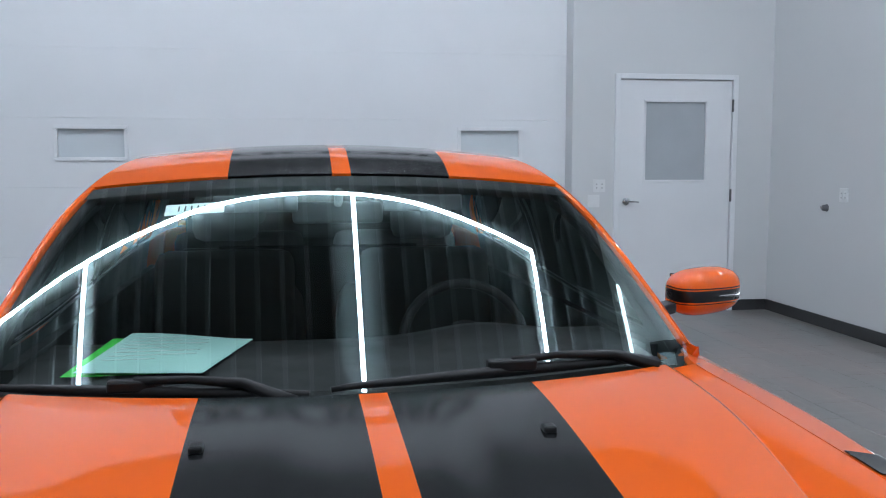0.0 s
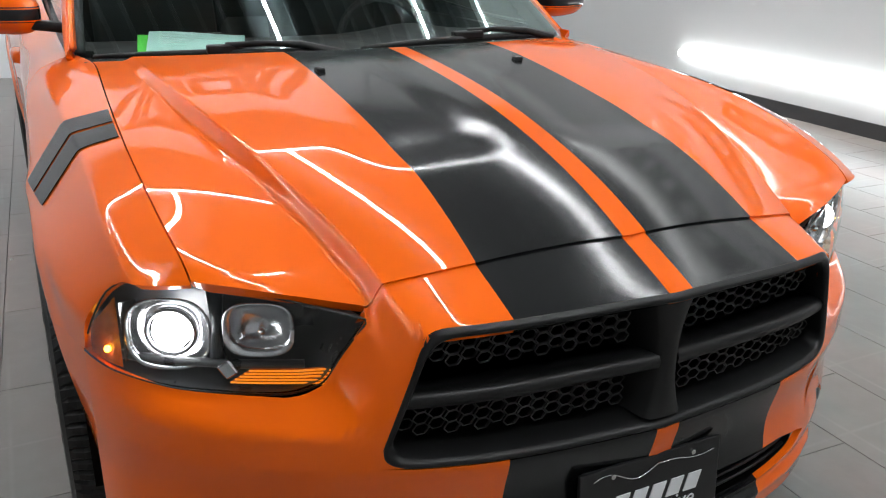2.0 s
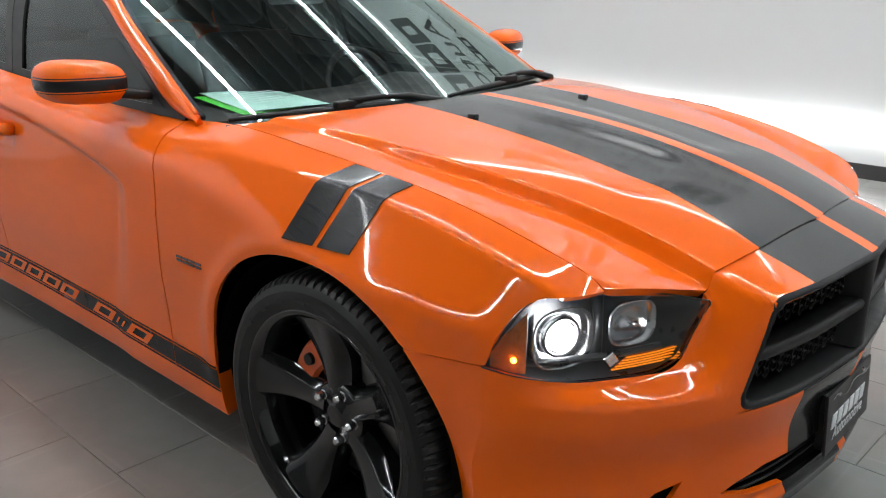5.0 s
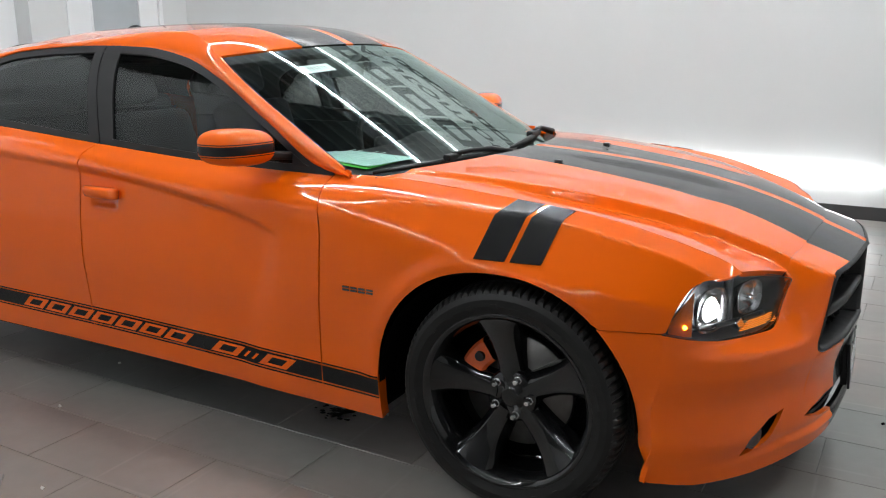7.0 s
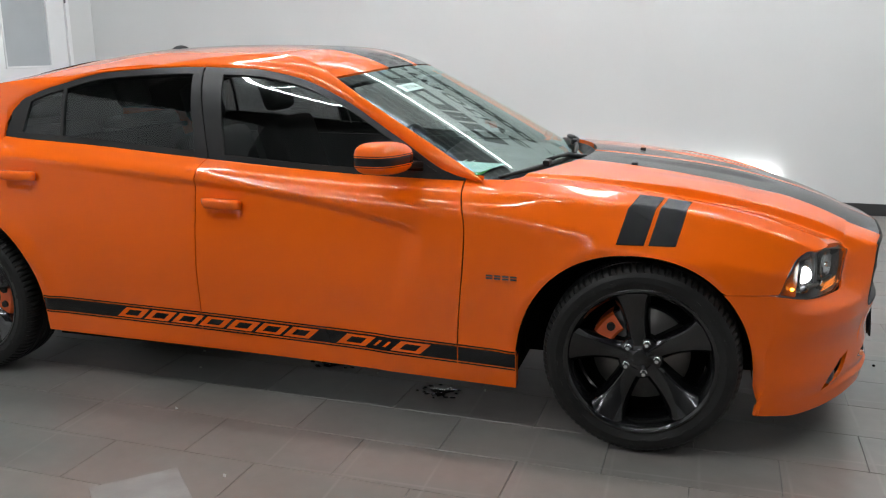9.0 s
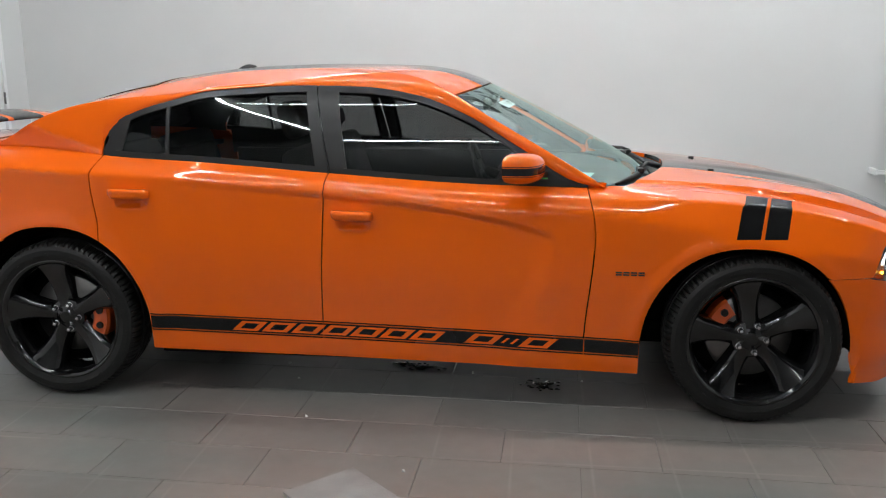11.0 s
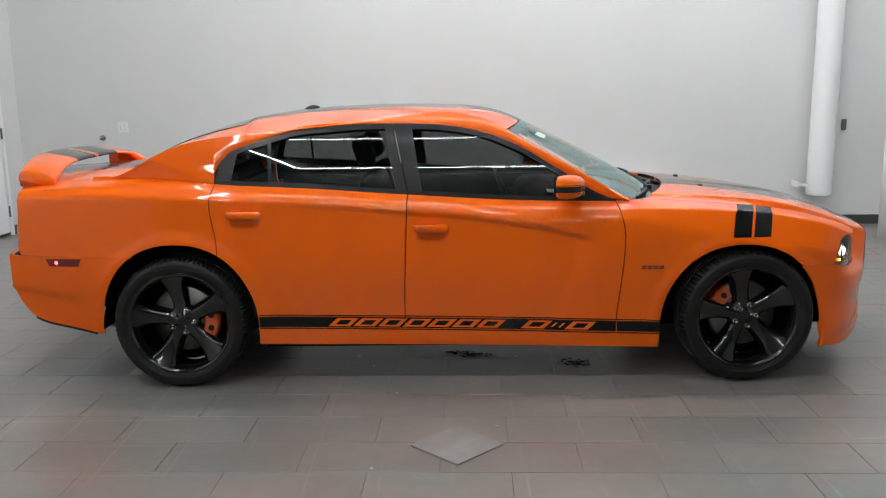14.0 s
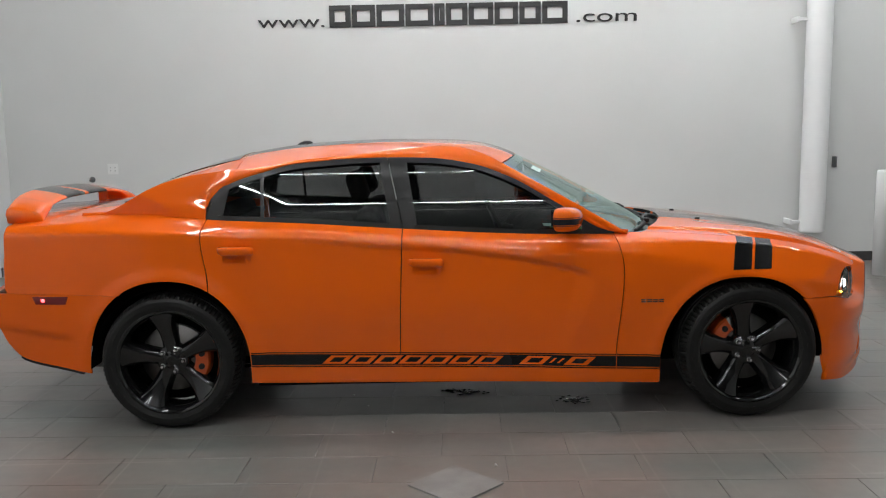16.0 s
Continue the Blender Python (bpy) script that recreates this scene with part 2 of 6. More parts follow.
floor = in_room(boxed("floor", WB - 0.4, WF, WR, WL, -0.20, -0.006, GROUT, kind="structure"))
tagged(floor, "grey stone-look tile floor with dark joints", "floor")
ceiling = in_room(boxed("ceiling", WB - 0.4, WF, WR, WL, CEIL, CEIL + 0.2, CEILPAINT, kind="structure"))
tagged(ceiling, "dark metal ceiling with light tubes", "ceiling")
wall_left = in_room(boxed("wall_north", WB - 0.4, WF, WL, WL + 0.2, -0.2, CEIL, WALLPAINT, kind="structure"))
tagged(wall_left, "plain pale grey painted wall", "wall")
# never in view: its dark colour stands in for the dim space there
wall_right = in_room(boxed("wall_south", WB - 0.4, WF, WR - 0.2, WR, -0.2, CEIL, DIMWALL, kind="structure"))
tagged(wall_right, "unseen wall, darkened to keep reflections dim", "wall")
wall_front = in_room(boxed("wall_east", WF, WF + 0.2, WR, WL, -0.2, CEIL, WALLPAINT, kind="structure"))
tagged(wall_front, "plain pale grey painted wall", "wall")

# ---- the car's shape: x ahead, y to its left, z up, from the middle between the axles ----
AXLE, WHEEL_Z, WHEEL_Y = 1.527, 0.362, 0.824
half_width = smooth_curve((-2.45, -2.2, -1.9, -1.5, -0.9, 0.0, 0.8, 1.5, 1.9, 1.985, 2.077, 2.147), (0.862, 0.897, 0.925, 0.945, 0.938, 0.925, 0.93, 0.940, 0.924, 0.897, 0.865, 0.83), 0.09)
top_y = smooth_curve((-2.45, -2.1, -1.83, -1.55, -1.3, -0.3, 0.5, 0.85, 0.99, 1.35, 1.705, 2.0, 2.147), (0.66, 0.69, 0.73, 0.775, 0.795, 0.80, 0.795, 0.78, 0.745, 0.757, 0.765, 0.752, 0.733), 0.06)


def leading_roll(d):
    """How far a panel stands proud behind its front edge, at the distance d, so that the edge itself turns down."""
    d = np.maximum(np.asarray(d, float), 0)
    return 0.60 * d * np.exp(-d / 0.045)


top_plain = smooth_curve((-2.45, -2.1, -1.83, -1.55, -1.3, -0.85, -0.34, 0.5, 0.85, 0.99, 1.35, 1.705, 2.0, 2.147), (1.09, 1.115, 1.129, 1.12, 1.093, 1.07, 1.033, 0.988, 0.986, 0.985, 0.962, 0.931, 0.862, 0.796), 0.08)
top_z = lambda x: top_plain(x) + leading_roll(2.147 - np.asarray(x))
# the swage that runs from the tail through the doors to the fender, and the shoulder above it
knee_z = smooth_curve((-2.45, -2.2, -1.9, -1.5, -1.2, -0.73, -0.33, 0.04, 0.30, 0.60, 0.90, 1.10, 1.28, 1.46, 1.7, 2.0, 2.147), (1.045, 1.050, 1.054, 1.046, 1.030, 0.996, 0.962, 0.932, 0.914, 0.908, 0.898, 0.862, 0.828, 0.796, 0.762, 0.706, 0.678), 0.06)
scallop_z = smooth_curve((-1.3, -0.73, -0.33, 0.04, 0.36, 0.56, 0.70), (1.035, 0.996, 0.962, 0.930, 0.882, 0.840, 0.80), 0.06)
shoulder_y = smooth_curve((-2.45, -1.9, -1.3, -0.85, -0.3, 0.35, 0.9, 1.2, 1.46, 1.65, 1.9, 2.06, 2.147), (0.80, 0.84, 0.868, 0.880, 0.878, 0.872, 0.866, 0.862, 0.852, 0.840, 0.836, 0.826, 0.802), 0.08)
shoulder_z = smooth_curve((-2.45, -1.9, -1.3, -0.85, -0.3, 0.35, 0.9, 1.2, 1.46, 1.65, 1.9, 2.06, 2.147), (1.078, 1.095, 1.066, 1.042, 1.004, 0.961, 0.955, 0.946, 0.930, 0.912, 0.866, 0.814, 0.772), 0.07)
shoulder_k = smooth_curve((-2.45, 0.6, 1.15, 1.4, 2.147), (0.012, 0.012, 0.010, 0.0045, 0.0035), 0.08)
lower_in = smooth_curve((0.15, 0.25, 0.36, 0.45, 0.60, 0.72), (0.060, 0.036, 0.030, 0.022, 0.004, 0.0))
sill_z = smooth_curve((-1.2, 1.15), (0.235, 0.186))
scallop_front = smooth_curve((0.30, 0.40, 0.60, 0.76, 0.95), (0.49, 0.535, 0.625, 0.655, 0.665), 0.04)


HANDLES = ((-0.170, 0.836), (-1.150, 0.918))


def scallop(x, z):
    """The hollow pressed into the doors, deepest below its upper crease and before its front rise."""
    under = scallop_z(x) - z
    ahead = ease(-1.45, -0.1, x) * (1 - ease(-0.06, 0.055, x - scallop_front(z)))
    return 0.023 * ahead * ease(-0.006, 0.034, under) * (1 - 0.6 * ease(0.06, 0.50, under))


def softest(lines, k):
    """The least of several lines, with rounded corners."""
    low = functools.reduce(np.minimum, lines)
    return low - k * np.log(sum(np.exp(-(l - low) / k) for l in lines))


def side_y(x, z):
    """Half width of the car's flank at the height z: an upright side, a leaning facet over the swage, a flat shoulder."""
    x, z = np.asarray(x, float), np.asarray(z, float)
    zt, zk, yt = top_z(x), knee_z(x), top_y(x)
    zs = np.minimum(shoulder_z(x), zt - 0.012)
    ys = np.maximum(shoulder_y(x), yt + 0.02)
    over = np.clip(z - 0.72, 0, 1)
    side = half_width(x) - lower_in(z) - 0.085 * over * over / (over + 0.10)
    flare_f = 0.012 * np.exp(-((np.hypot(x - 1.492, (z - 0.33)) - 0.455) / 0.035) ** 2) * ease(0.25, 0.4, z)
    flare_r = 0.014 * np.exp(-((np.hypot(x + 1.527, (z - 0.35)) - 0.455) / 0.045) ** 2) * ease(0.25, 0.4, z)
    side = side + flare_f + flare_r
    for hx, hz in HANDLES:
        side = side - 0.016 * np.clip(1 - ((x - hx) / 0.072) ** 4, 0, 1) * np.clip(1 - ((z - hz) / 0.034) ** 4, 0, 1)
    tail = ease(-2.00, -2.10, x)
    side = side - 0.011 * tail * ease(0.012, -0.018, z - 0.498 + 0.14 * (x + 2.064))
    at_knee = half_width(x) - 0.085 * (zk - 0.72) ** 2 / (zk - 0.62) * (zk > 0.72)
    lean = at_knee + (ys - at_knee) * (z - zk) / (zs - zk)
    shelf = ys + (yt - ys) * (z - zs) / (zt - zs)
    return softest((side - scallop(x, z), lean, shelf), shoulder_k(x))


def arch(x, mid, rx, z0, h):
    t = np.clip(np.abs(np.asarray(x, float) - mid) / rx, 0, 1)
    return z0 + h * (1 - t ** 2.25) ** (1 / 2.1)


def front_arch(x):
    return arch(x, 1.492, 0.432, 0.30, 0.462)


def rear_arch(x):
    return arch(x, -1.527, 0.425, 0.31, 0.485)


def constant(v):
    return lambda t: np.full(np.shape(t), float(v))


def flank(u, v, left, right, low, high, s, out=0.0):
    """A panel of the flank. left, right: its seams, x by z; low, high: its edges, z by x. s: -1 right side, 1 left."""
    U, Vv = np.meshgrid(u, v)
    X = left(0.7) + U * (right(0.7) - left(0.7))
    for _ in range(8):
        lo, hi = low(X), high(X)
        Z = lo + Vv * (hi - lo)
        X = left(Z) + U * (right(Z) - left(Z))
    P = np.stack([X, s * side_y(X, Z), Z], axis=2)
    if out:
        e = 1e-3
        yx = (side_y(X + e, Z) - side_y(X - e, Z)) / (2 * e)
        yz = (side_y(X, Z + e) - side_y(X, Z - e)) / (2 * e)
        N = np.stack([-yx, s * np.ones_like(yx), -yz], axis=2)
        P = P + out * N / np.linalg.norm(N, axis=2, keepdims=True)
    return P


def v_rows(n):
    """Rows that lie closer towards the rounded top."""
    t = np.linspace(0, 1, n)
    return 1 - (1 - t) ** 1.9


# upper shell: windscreen, roof and rear window
roof_z = smooth_curve((-2.05, -1.9, -1.74, -1.59, -1.31, -1.15, -0.8, -0.35, 0.0, 0.12, 0.25, 0.38, 0.54, 0.70, 0.88, 1.04, 1.20), (1.095, 1.150, 1.240, 1.312, 1.406, 1.443, 1.483, 1.496, 1.488, 1.477, 1.450, 1.396, 1.3191, 1.2387, 1.1442, 1.0566, 0.9655), 0.05)
cabin_y = smooth_curve((0.95, 1.03, 1.15, 1.25, 1.33, 1.40, 1.44, 1.47), (0.800, 0.790, 0.765, 0.737, 0.700, 0.645, 0.600, 0.54), 0.03)


def shell_shift(x, y):
    return 0.27 * np.asarray(y) ** 2 * ease(-0.75, 0.1, x) - 0.14 * np.asarray(y) ** 2 * (1 - ease(-1.7, -0.9, x))


def shell_z(x, y):
    ahead = ease(-0.75, 0.1, x)
    back = 1 - ease(-1.7, -1.0, x)
    return roof_z(np.asarray(x) + shell_shift(x, y)) - 0.075 * (np.asarray(y) / 0.6) ** 2 * (1 - 0.6 * ahead) * (1 - 1.08 * back)


def side_wall(x, z):
    """Half width of the cabin's sides."""
    return cabin_y(z) + 0.03 * ease(-1.2, -1.8, x) * ease(1.35, 1.1, z)


def shell_edge(x):
    """Half width of the shell where it meets the sides of the cabin."""
    x = np.asarray(x, float)
    lo, hi = np.full(x.shape, 0.2), np.full(x.shape, 0.84)
    for _ in range(40):
        mid = (lo + hi) / 2
        inside = mid < side_wall(x, shell_z(x, mid))
        lo, hi = np.where(inside, mid, lo), np.where(inside, hi, mid)
    return np.minimum(lo, np.where(x < -1.5, top_y(x) + 0.002 + 0.06 * ease(-1.80, -1.5, x), 9))


# hood
hood_mid = smooth_curve((0.95, 1.23, 1.45, 1.75, 2.0, 2.18, 2.30, 2.36), (1.022, 1.020, 1.005, 0.973, 0.924, 0.872, 0.822, 0.79), 0.09)
hood_seam_y = top_y
hood_front = smooth_curve((0.0, 0.29, 0.45, 0.60, 0.735, 0.8), (2.298, 2.274, 2.246, 2.212, 2.147, 2.10), 0.04)
crease_y = smooth_curve((0.95, 1.3, 1.7, 2.0, 2.25, 2.35), (0.66, 0.645, 0.585, 0.515, 0.45, 0.44), 0.1)
crease_plain = smooth_curve((0.95, 1.3, 1.5, 1.75, 2.0, 2.25, 2.35), (0.994, 0.977, 0.945, 0.902, 0.846, 0.735, 0.70), 0.07)
dome_drop = smooth_curve((0.95, 1.4, 1.8, 2.25), (0.020, 0.026, 0.034, 0.060), 0.12)


def hood_z(x, y):
    x, y = np.asarray(x, float), np.abs(np.asarray(y, float))
    yc, ys = crease_y(x), hood_seam_y(x)
    zin = hood_mid(x) - dome_drop(x) * np.clip(y / yc, 0, 1.2) ** 2.0
    t = np.clip((y - yc) / (ys - yc), 0, 1)
    ze, zv = top_plain(np.clip(x, 0.95, 2.147)), crease_plain(x)
    zout = zv + (ze - zv) * t + 0.015 * t * (1 - t) * ease(1.1, 1.5, x) * (1 - ease(1.9, 2.2, x)) + leading_roll(hood_front(y) - x)
    z = zin + (zout - zin) * ease(-0.008, 0.022, y - yc)
    # two hollows, each ending in a rounded step ahead
    depth = ease(1.22, 1.80, x) * (1 - ease(-0.10, 0.05, x - 2.005 + 0.55 * (y - 0.25) ** 2))
    outer = 0.40 + 0.07 * ease(1.9, 1.4, x)
    across = ease(0.048, 0.140, y - 0.03 * ease(2.0, 1.5, x)) * (1 - ease(outer - 0.13, outer + 0.02, y))
    return z - 0.010 * depth * across


# front
nose_x = smooth_curve((0.0, 0.27, 0.426, 0.50, 0.65, 0.80, 0.87, 0.892, 0.902, 0.908), (2.436, 2.409, 2.371, 2.339, 2.256, 2.130, 2.033, 1.984, 1.953, 1.925), 0.012)
lamp_in = smooth_curve((0.0, 0.483, 0.56, 0.65, 0.73, 0.82, 0.892, 0.94), (0.095, 0.095, 0.082, 0.068, 0.055, 0.031, 0.0, 0.0), 0.02)
lamp_foot = smooth_curve((0.40, 0.50, 0.56, 0.63, 0.95), (0.650, 0.645, 0.632, 0.614, 0.612), 0.03)
lip_in = smooth_curve((0.15, 0.22, 0.30, 0.40, 0.5), (0.045, 0.035, 0.012, 0.020, 0.0))


def raw_recess(y, z):
    """How far the lamps and the cheeks beside the grille are set back."""
    up = np.clip((z - 0.562) / (lamp_foot(y) - 0.011 - 0.562), 0, 1)
    inner = 0.426 + (0.745 - np.clip(z, 0.5, 0.8)) / 0.227 * 0.074
    outer = 0.483 + (0.732 - np.clip(z, 0.60, 0.74)) / 0.112 * 0.072
    beside = ease(0.0, 1.0, (y - inner) / (outer - inner))
    return lamp_in(y) * up * beside


STEP = 0.0025
RY, RZ = np.arange(0.0, 1.0, STEP), np.arange(0.40, 0.95, STEP)
RECESS = raw_recess(*np.meshgrid(RY, RZ))
_k = np.exp(-0.5 * (np.arange(-12, 13) * STEP / 0.0055) ** 2)
_k /= _k.sum()
for _axis in (0, 1):
    _pad = np.pad(RECESS, [(12, 12) if a == _axis else (0, 0) for a in (0, 1)], mode="edge")
    RECESS = sum(_k[n] * np.take(_pad, range(n, n + RECESS.shape[_axis]), axis=_axis) for n in range(25))


def recess(y, z):
    u = np.clip(y / STEP, 0, len(RY) - 1.001)
    v = np.clip((z - RZ[0]) / STEP, 0, len(RZ) - 1.001)
    i, j = u.astype(int), v.astype(int)
    u, v = u - i, v - j
    return (RECESS[j, i] * (1 - u) + RECESS[j, i + 1] * u) * (1 - v) + (RECESS[j + 1, i] * (1 - u) + RECESS[j + 1, i + 1] * u) * v


def nose(y, z):
    """The front's outline from above at the height z."""
    y, z = np.broadcast_arrays(np.abs(np.asarray(y, float)), np.asarray(z, float))
    return nose_x(y) - recess(y, z) - lip_in(z) - 0.004 * ease(0.52, 0.40, z) * ease(0.5, 0.7, y) * (1 - ease(0.85, 0.92, y))


def grille_top(y):
    return 0.757 - 0.012 * (np.abs(y) / 0.426) ** 2


def grille_side(z):
    """Half width of the grille's opening at the height z."""
    return 0.426 + (0.745 - np.asarray(z)) / 0.227 * 0.074


def grille_edge(y):
    y = np.abs(y)
    return np.where(y < 0.426, grille_top(y), np.clip(0.745 - (y - 0.426) / 0.074 * 0.227, 0.512, 1))


lamp_low = smooth_curve((0.483, 0.52, 0.555, 0.62, 0.75, 0.85, 0.892), (0.728, 0.672, 0.620, 0.602, 0.604, 0.622, 0.638))
lamp_high = smooth_curve((0.483, 0.60, 0.733, 0.80, 0.845, 0.875, 0.892), (0.732, 0.767, 0.793, 0.795, 0.768, 0.705, 0.642))

car = empty("car", "orange four-door sedan with black racing stripes, headlights on", "car")


def columns(n, edge, extra):
    c = np.sin(np.linspace(-1, 1, n) * math.pi / 2 * 0.93) / math.sin(math.pi / 2 * 0.93) * edge
    e = [k for v in extra for k in (v, -v)]
    return np.unique(np.round(np.concatenate([c, e]), 4))


slot_top = ((0, 0.349), (0.38, 0.347), (0.46, 0.330), (0.50, 0.312), (0.585, 0.362), (0.64, 0.345), (0.70, 0.295), (0.712, 0.238), (0.80, 0.225), (0.92, 0.222))
slot_low = ((0, 0.268), (0.30, 0.270), (0.42, 0.288), (0.50, 0.312), (0.585, 0.362), (0.645, 0.270), (0.68, 0.248), (0.712, 0.238), (0.80, 0.225), (0.92, 0.222))
bumper_foot = smooth_curve((0.0, 0.30, 0.50, 0.60, 0.70, 0.80, 0.87, 0.908), (0.205, 0.204, 0.196, 0.184, 0.172, 0.168, 0.180, 0.188))
fold_z = smooth_curve((0.0, 0.40, 0.56, 0.64, 0.82, 0.91), (0.262, 0.264, 0.264, 0.248, 0.226, 0.222))


def bumper_x(y, z):
    """The bumper's face, with the lip that juts out below its fold."""
    a = np.abs(np.asarray(y, float))
    return nose(y, z) + 0.020 * (1 - ease(0.50, 0.84, a)) * ease(0.006, -0.022, np.asarray(z) - fold_z(a))


def on_bumper(Y, Z):
    e = 4e-3
    gy = (bumper_x(Y + e, Z) - bumper_x(Y - e, Z)) / (2 * e)
    gz = (bumper_x(Y, Z + e) - bumper_x(Y, Z - e)) / (2 * e)
    N = np.stack([np.ones_like(gy), -gy, -gz], axis=2)
    return np.stack([bumper_x(Y, Z), Y, Z], axis=2), N / np.linalg.norm(N, axis=2, keepdims=True)


def bumper():
    cols = columns(150, 0.892, (0.0, 0.42, 0.440, 0.46, 0.483, 0.50, 0.5001, 0.52, 0.555, 0.585, 0.61, 0.63, 0.645, 0.66, 0.68, 0.70, 0.706, 0.712, 0.75, 0.80, 0.85))
    a = np.abs(cols)
    t, l = np.array(slot_top), np.array(slot_low)
    top, low = np.interp(a, t[:, 0], t[:, 1]), np.interp(a, l[:, 0], l[:, 1])
    hi = np.where(a <= 0.50, 0.508, lamp_low(np.minimum(a, 0.892)))
    Z = top[None] + np.linspace(0, 1, 26)[:, None] * (hi - top)[None]
    P, N = on_bumper(np.broadcast_to(cols[None], Z.shape), Z)
    b = sheet("bumper", P, PAINT_S, car, 0.010, normals=N)
    foot = bumper_foot(a)
    Z = foot[None] + np.linspace(0, 1, 16)[:, None] * (low - foot)[None]
    P, N = on_bumper(np.broadcast_to(cols[None], Z.shape), Z)
    sheet("bumper_lip", P, PAINT_S, car, 0.014, normals=N)
    # dark lower grille between them
    cols = np.linspace(-0.83, 0.83, 60)
    rows = np.linspace(0, 1, 4)[:, None]
    Z = 0.19 + rows * np.full(cols.shape, 0.20)[None]
    Y = np.broadcast_to(cols[None], Z.shape)
    sheet("lower_grille", np.stack([nose(Y, 0.3 + 0 * Z) - 0.055, Y, Z], axis=2), DARK, car, 0.0, "dark mesh behind the lower air slot")
    for s in (-1, 1):
        for k in range(3):
            bm = bmesh.new()
            tube(bm, [(float(nose(y, 0.3)) - 0.03, s * y, 0.285 + 0.022 * k) for y in np.linspace(0.03, 0.45, 12)], 0.004, 6)
            part("slat", bm, PLASTIC, car)
    for s in (-1, 1):
        y, z = np.meshgrid(np.linspace(0.56, 0.76, 12), np.linspace(0.205, 0.39, 6))
        sheet("vent_back", np.stack([nose(y, z) - 0.030, s * y, z], axis=2), DARK, car, 0, "dark recess of the lower vent")
        bm = bmesh.new()
        lathe(bm, [(0.0, -0.014), (0.020, -0.012), (0.030, -0.005), (0.033, 0.0), (0.036, -0.004), (0.038, 0.006)], 24, Matrix.Translation((float(nose(0.668, 0.30)) - 0.020, s * 0.668, 0.290)) @ Matrix.Rotation(s * radians(25), 4, "Z") @ Matrix.Rotation(radians(90), 4, "Z"))
        bmesh.ops.recalc_face_normals(bm, faces=bm.faces)
        part("fog_lamp", bm, DISC, car, "small round clear fog lamp")
        back = lambda z: 1.492 + 0.432 * np.clip(1 - (np.clip(np.asarray(z) - 0.30, 0, 0.46) / 0.462) ** 2.1, 0, 1) ** (1 / 2.25) + 0.028 * ease(0.31, 0.19, z)
        z = np.linspace(0.188, 0.638, 40)[:, None]
        u = np.linspace(0, 1, 10)[None]
        x0, x1 = back(z), bumper_x(0.892 + 0 * z, z)
        y0, y1 = side_y(x0, z), 0.892 + 0 * z
        P = np.stack([x0 + u * (x1 - x0), s * (y0 + u * (y1 - y0)), z + 0 * u], axis=2)
        sheet("bumper_edge", P, PAINT, b, 0.015, side=s)
    # header over the grille and the cheeks beside it
    c = columns(110, 0.503, (0.0, 0.426, 0.44, 0.45, 0.46, 0.47, 0.483))
    a = np.abs(c)
    lo = grille_edge(c)
    zt = np.where(a < 0.483, hood_z(hood_front(a), a) - 0.002, lamp_low(a) + 0.004)
    zt = np.maximum(zt, lo + 0.008)
    Z = lo[None] + (zt - lo)[None] * np.sin(np.linspace(0, 1, 20)[:, None] * math.pi / 2)
    Y = np.broadcast_to(c[None], Z.shape)
    P = np.stack([header_x(Y, Z), Y, Z], axis=2)
    e = 4e-3
    gy = (header_x(Y + e, Z) - header_x(Y - e, Z)) / (2 * e)
    gz = (header_x(Y, Z) - header_x(Y, Z - e)) / e
    N = np.stack([np.ones_like(gy), -gy, -gz], axis=2)
    sheet("grille_header", P, PAINT_S, car, 0.02, normals=N / np.linalg.norm(N, axis=2, keepdims=True))


def header_x(y, z):
    """The fascia over the grille, rolling back to the hood's front edge."""
    a = np.minimum(np.abs(y), 0.483)
    z1 = hood_z(hood_front(a), a) - 0.002
    z0 = np.minimum(grille_top(np.minimum(a, 0.426)), z1 - 0.045)
    back = np.maximum(nose(a, z1) - hood_front(a) + 0.006, 0)
    # leaves the hood along its slope, ends upright over the grille
    zc = np.maximum(z1 - 0.40 * back, z0 + 0.10 * (z1 - z0))
    q2, q1, q0 = z0 - 2 * zc + z1, 2 * (zc - z0), z0 - np.clip(z, z0, z1)
    root = np.sqrt(np.maximum(q1 * q1 - 4 * q2 * q0, 0))
    t = np.clip(-2 * q0 / (q1 + root + 1e-9), 0, 1)
    return nose(y, z) - back * t * t


bumper()


def hood_panel():
    ts = np.linspace(0, 1, 150)
    vs = np.linspace(-1, 1, 261)
    va = np.abs(vs)
    X = np.empty((len(ts), len(vs)))
    Y = np.empty_like(X)
    for i, t in enumerate(ts):
        yy = vs * 0.74
        for _ in range(8):
            rear = 1.235 - 0.435 * yy ** 2
            xx = rear + t * (hood_front(np.abs(yy)) - 0.004 - rear)
            # columns run along the crease, closest together on its wall
            yc, ys = crease_y(xx), hood_seam_y(xx) - 0.003
            inner, wall = va / 0.54 * (yc - 0.016), yc - 0.016 + (va - 0.54) / 0.24 * 0.046
            outer = yc + 0.030 + (va - 0.78) / 0.22 * (ys - yc - 0.030)
            yy = np.sign(vs) * np.where(va < 0.54, inner, np.where(va < 0.78, wall, outer))
        X[i], Y[i] = xx, yy
    sheet("hood", np.stack([X, Y, hood_z(X, Y)], axis=2), PAINT_S, car, 0.02, flip=True)


hood_panel()

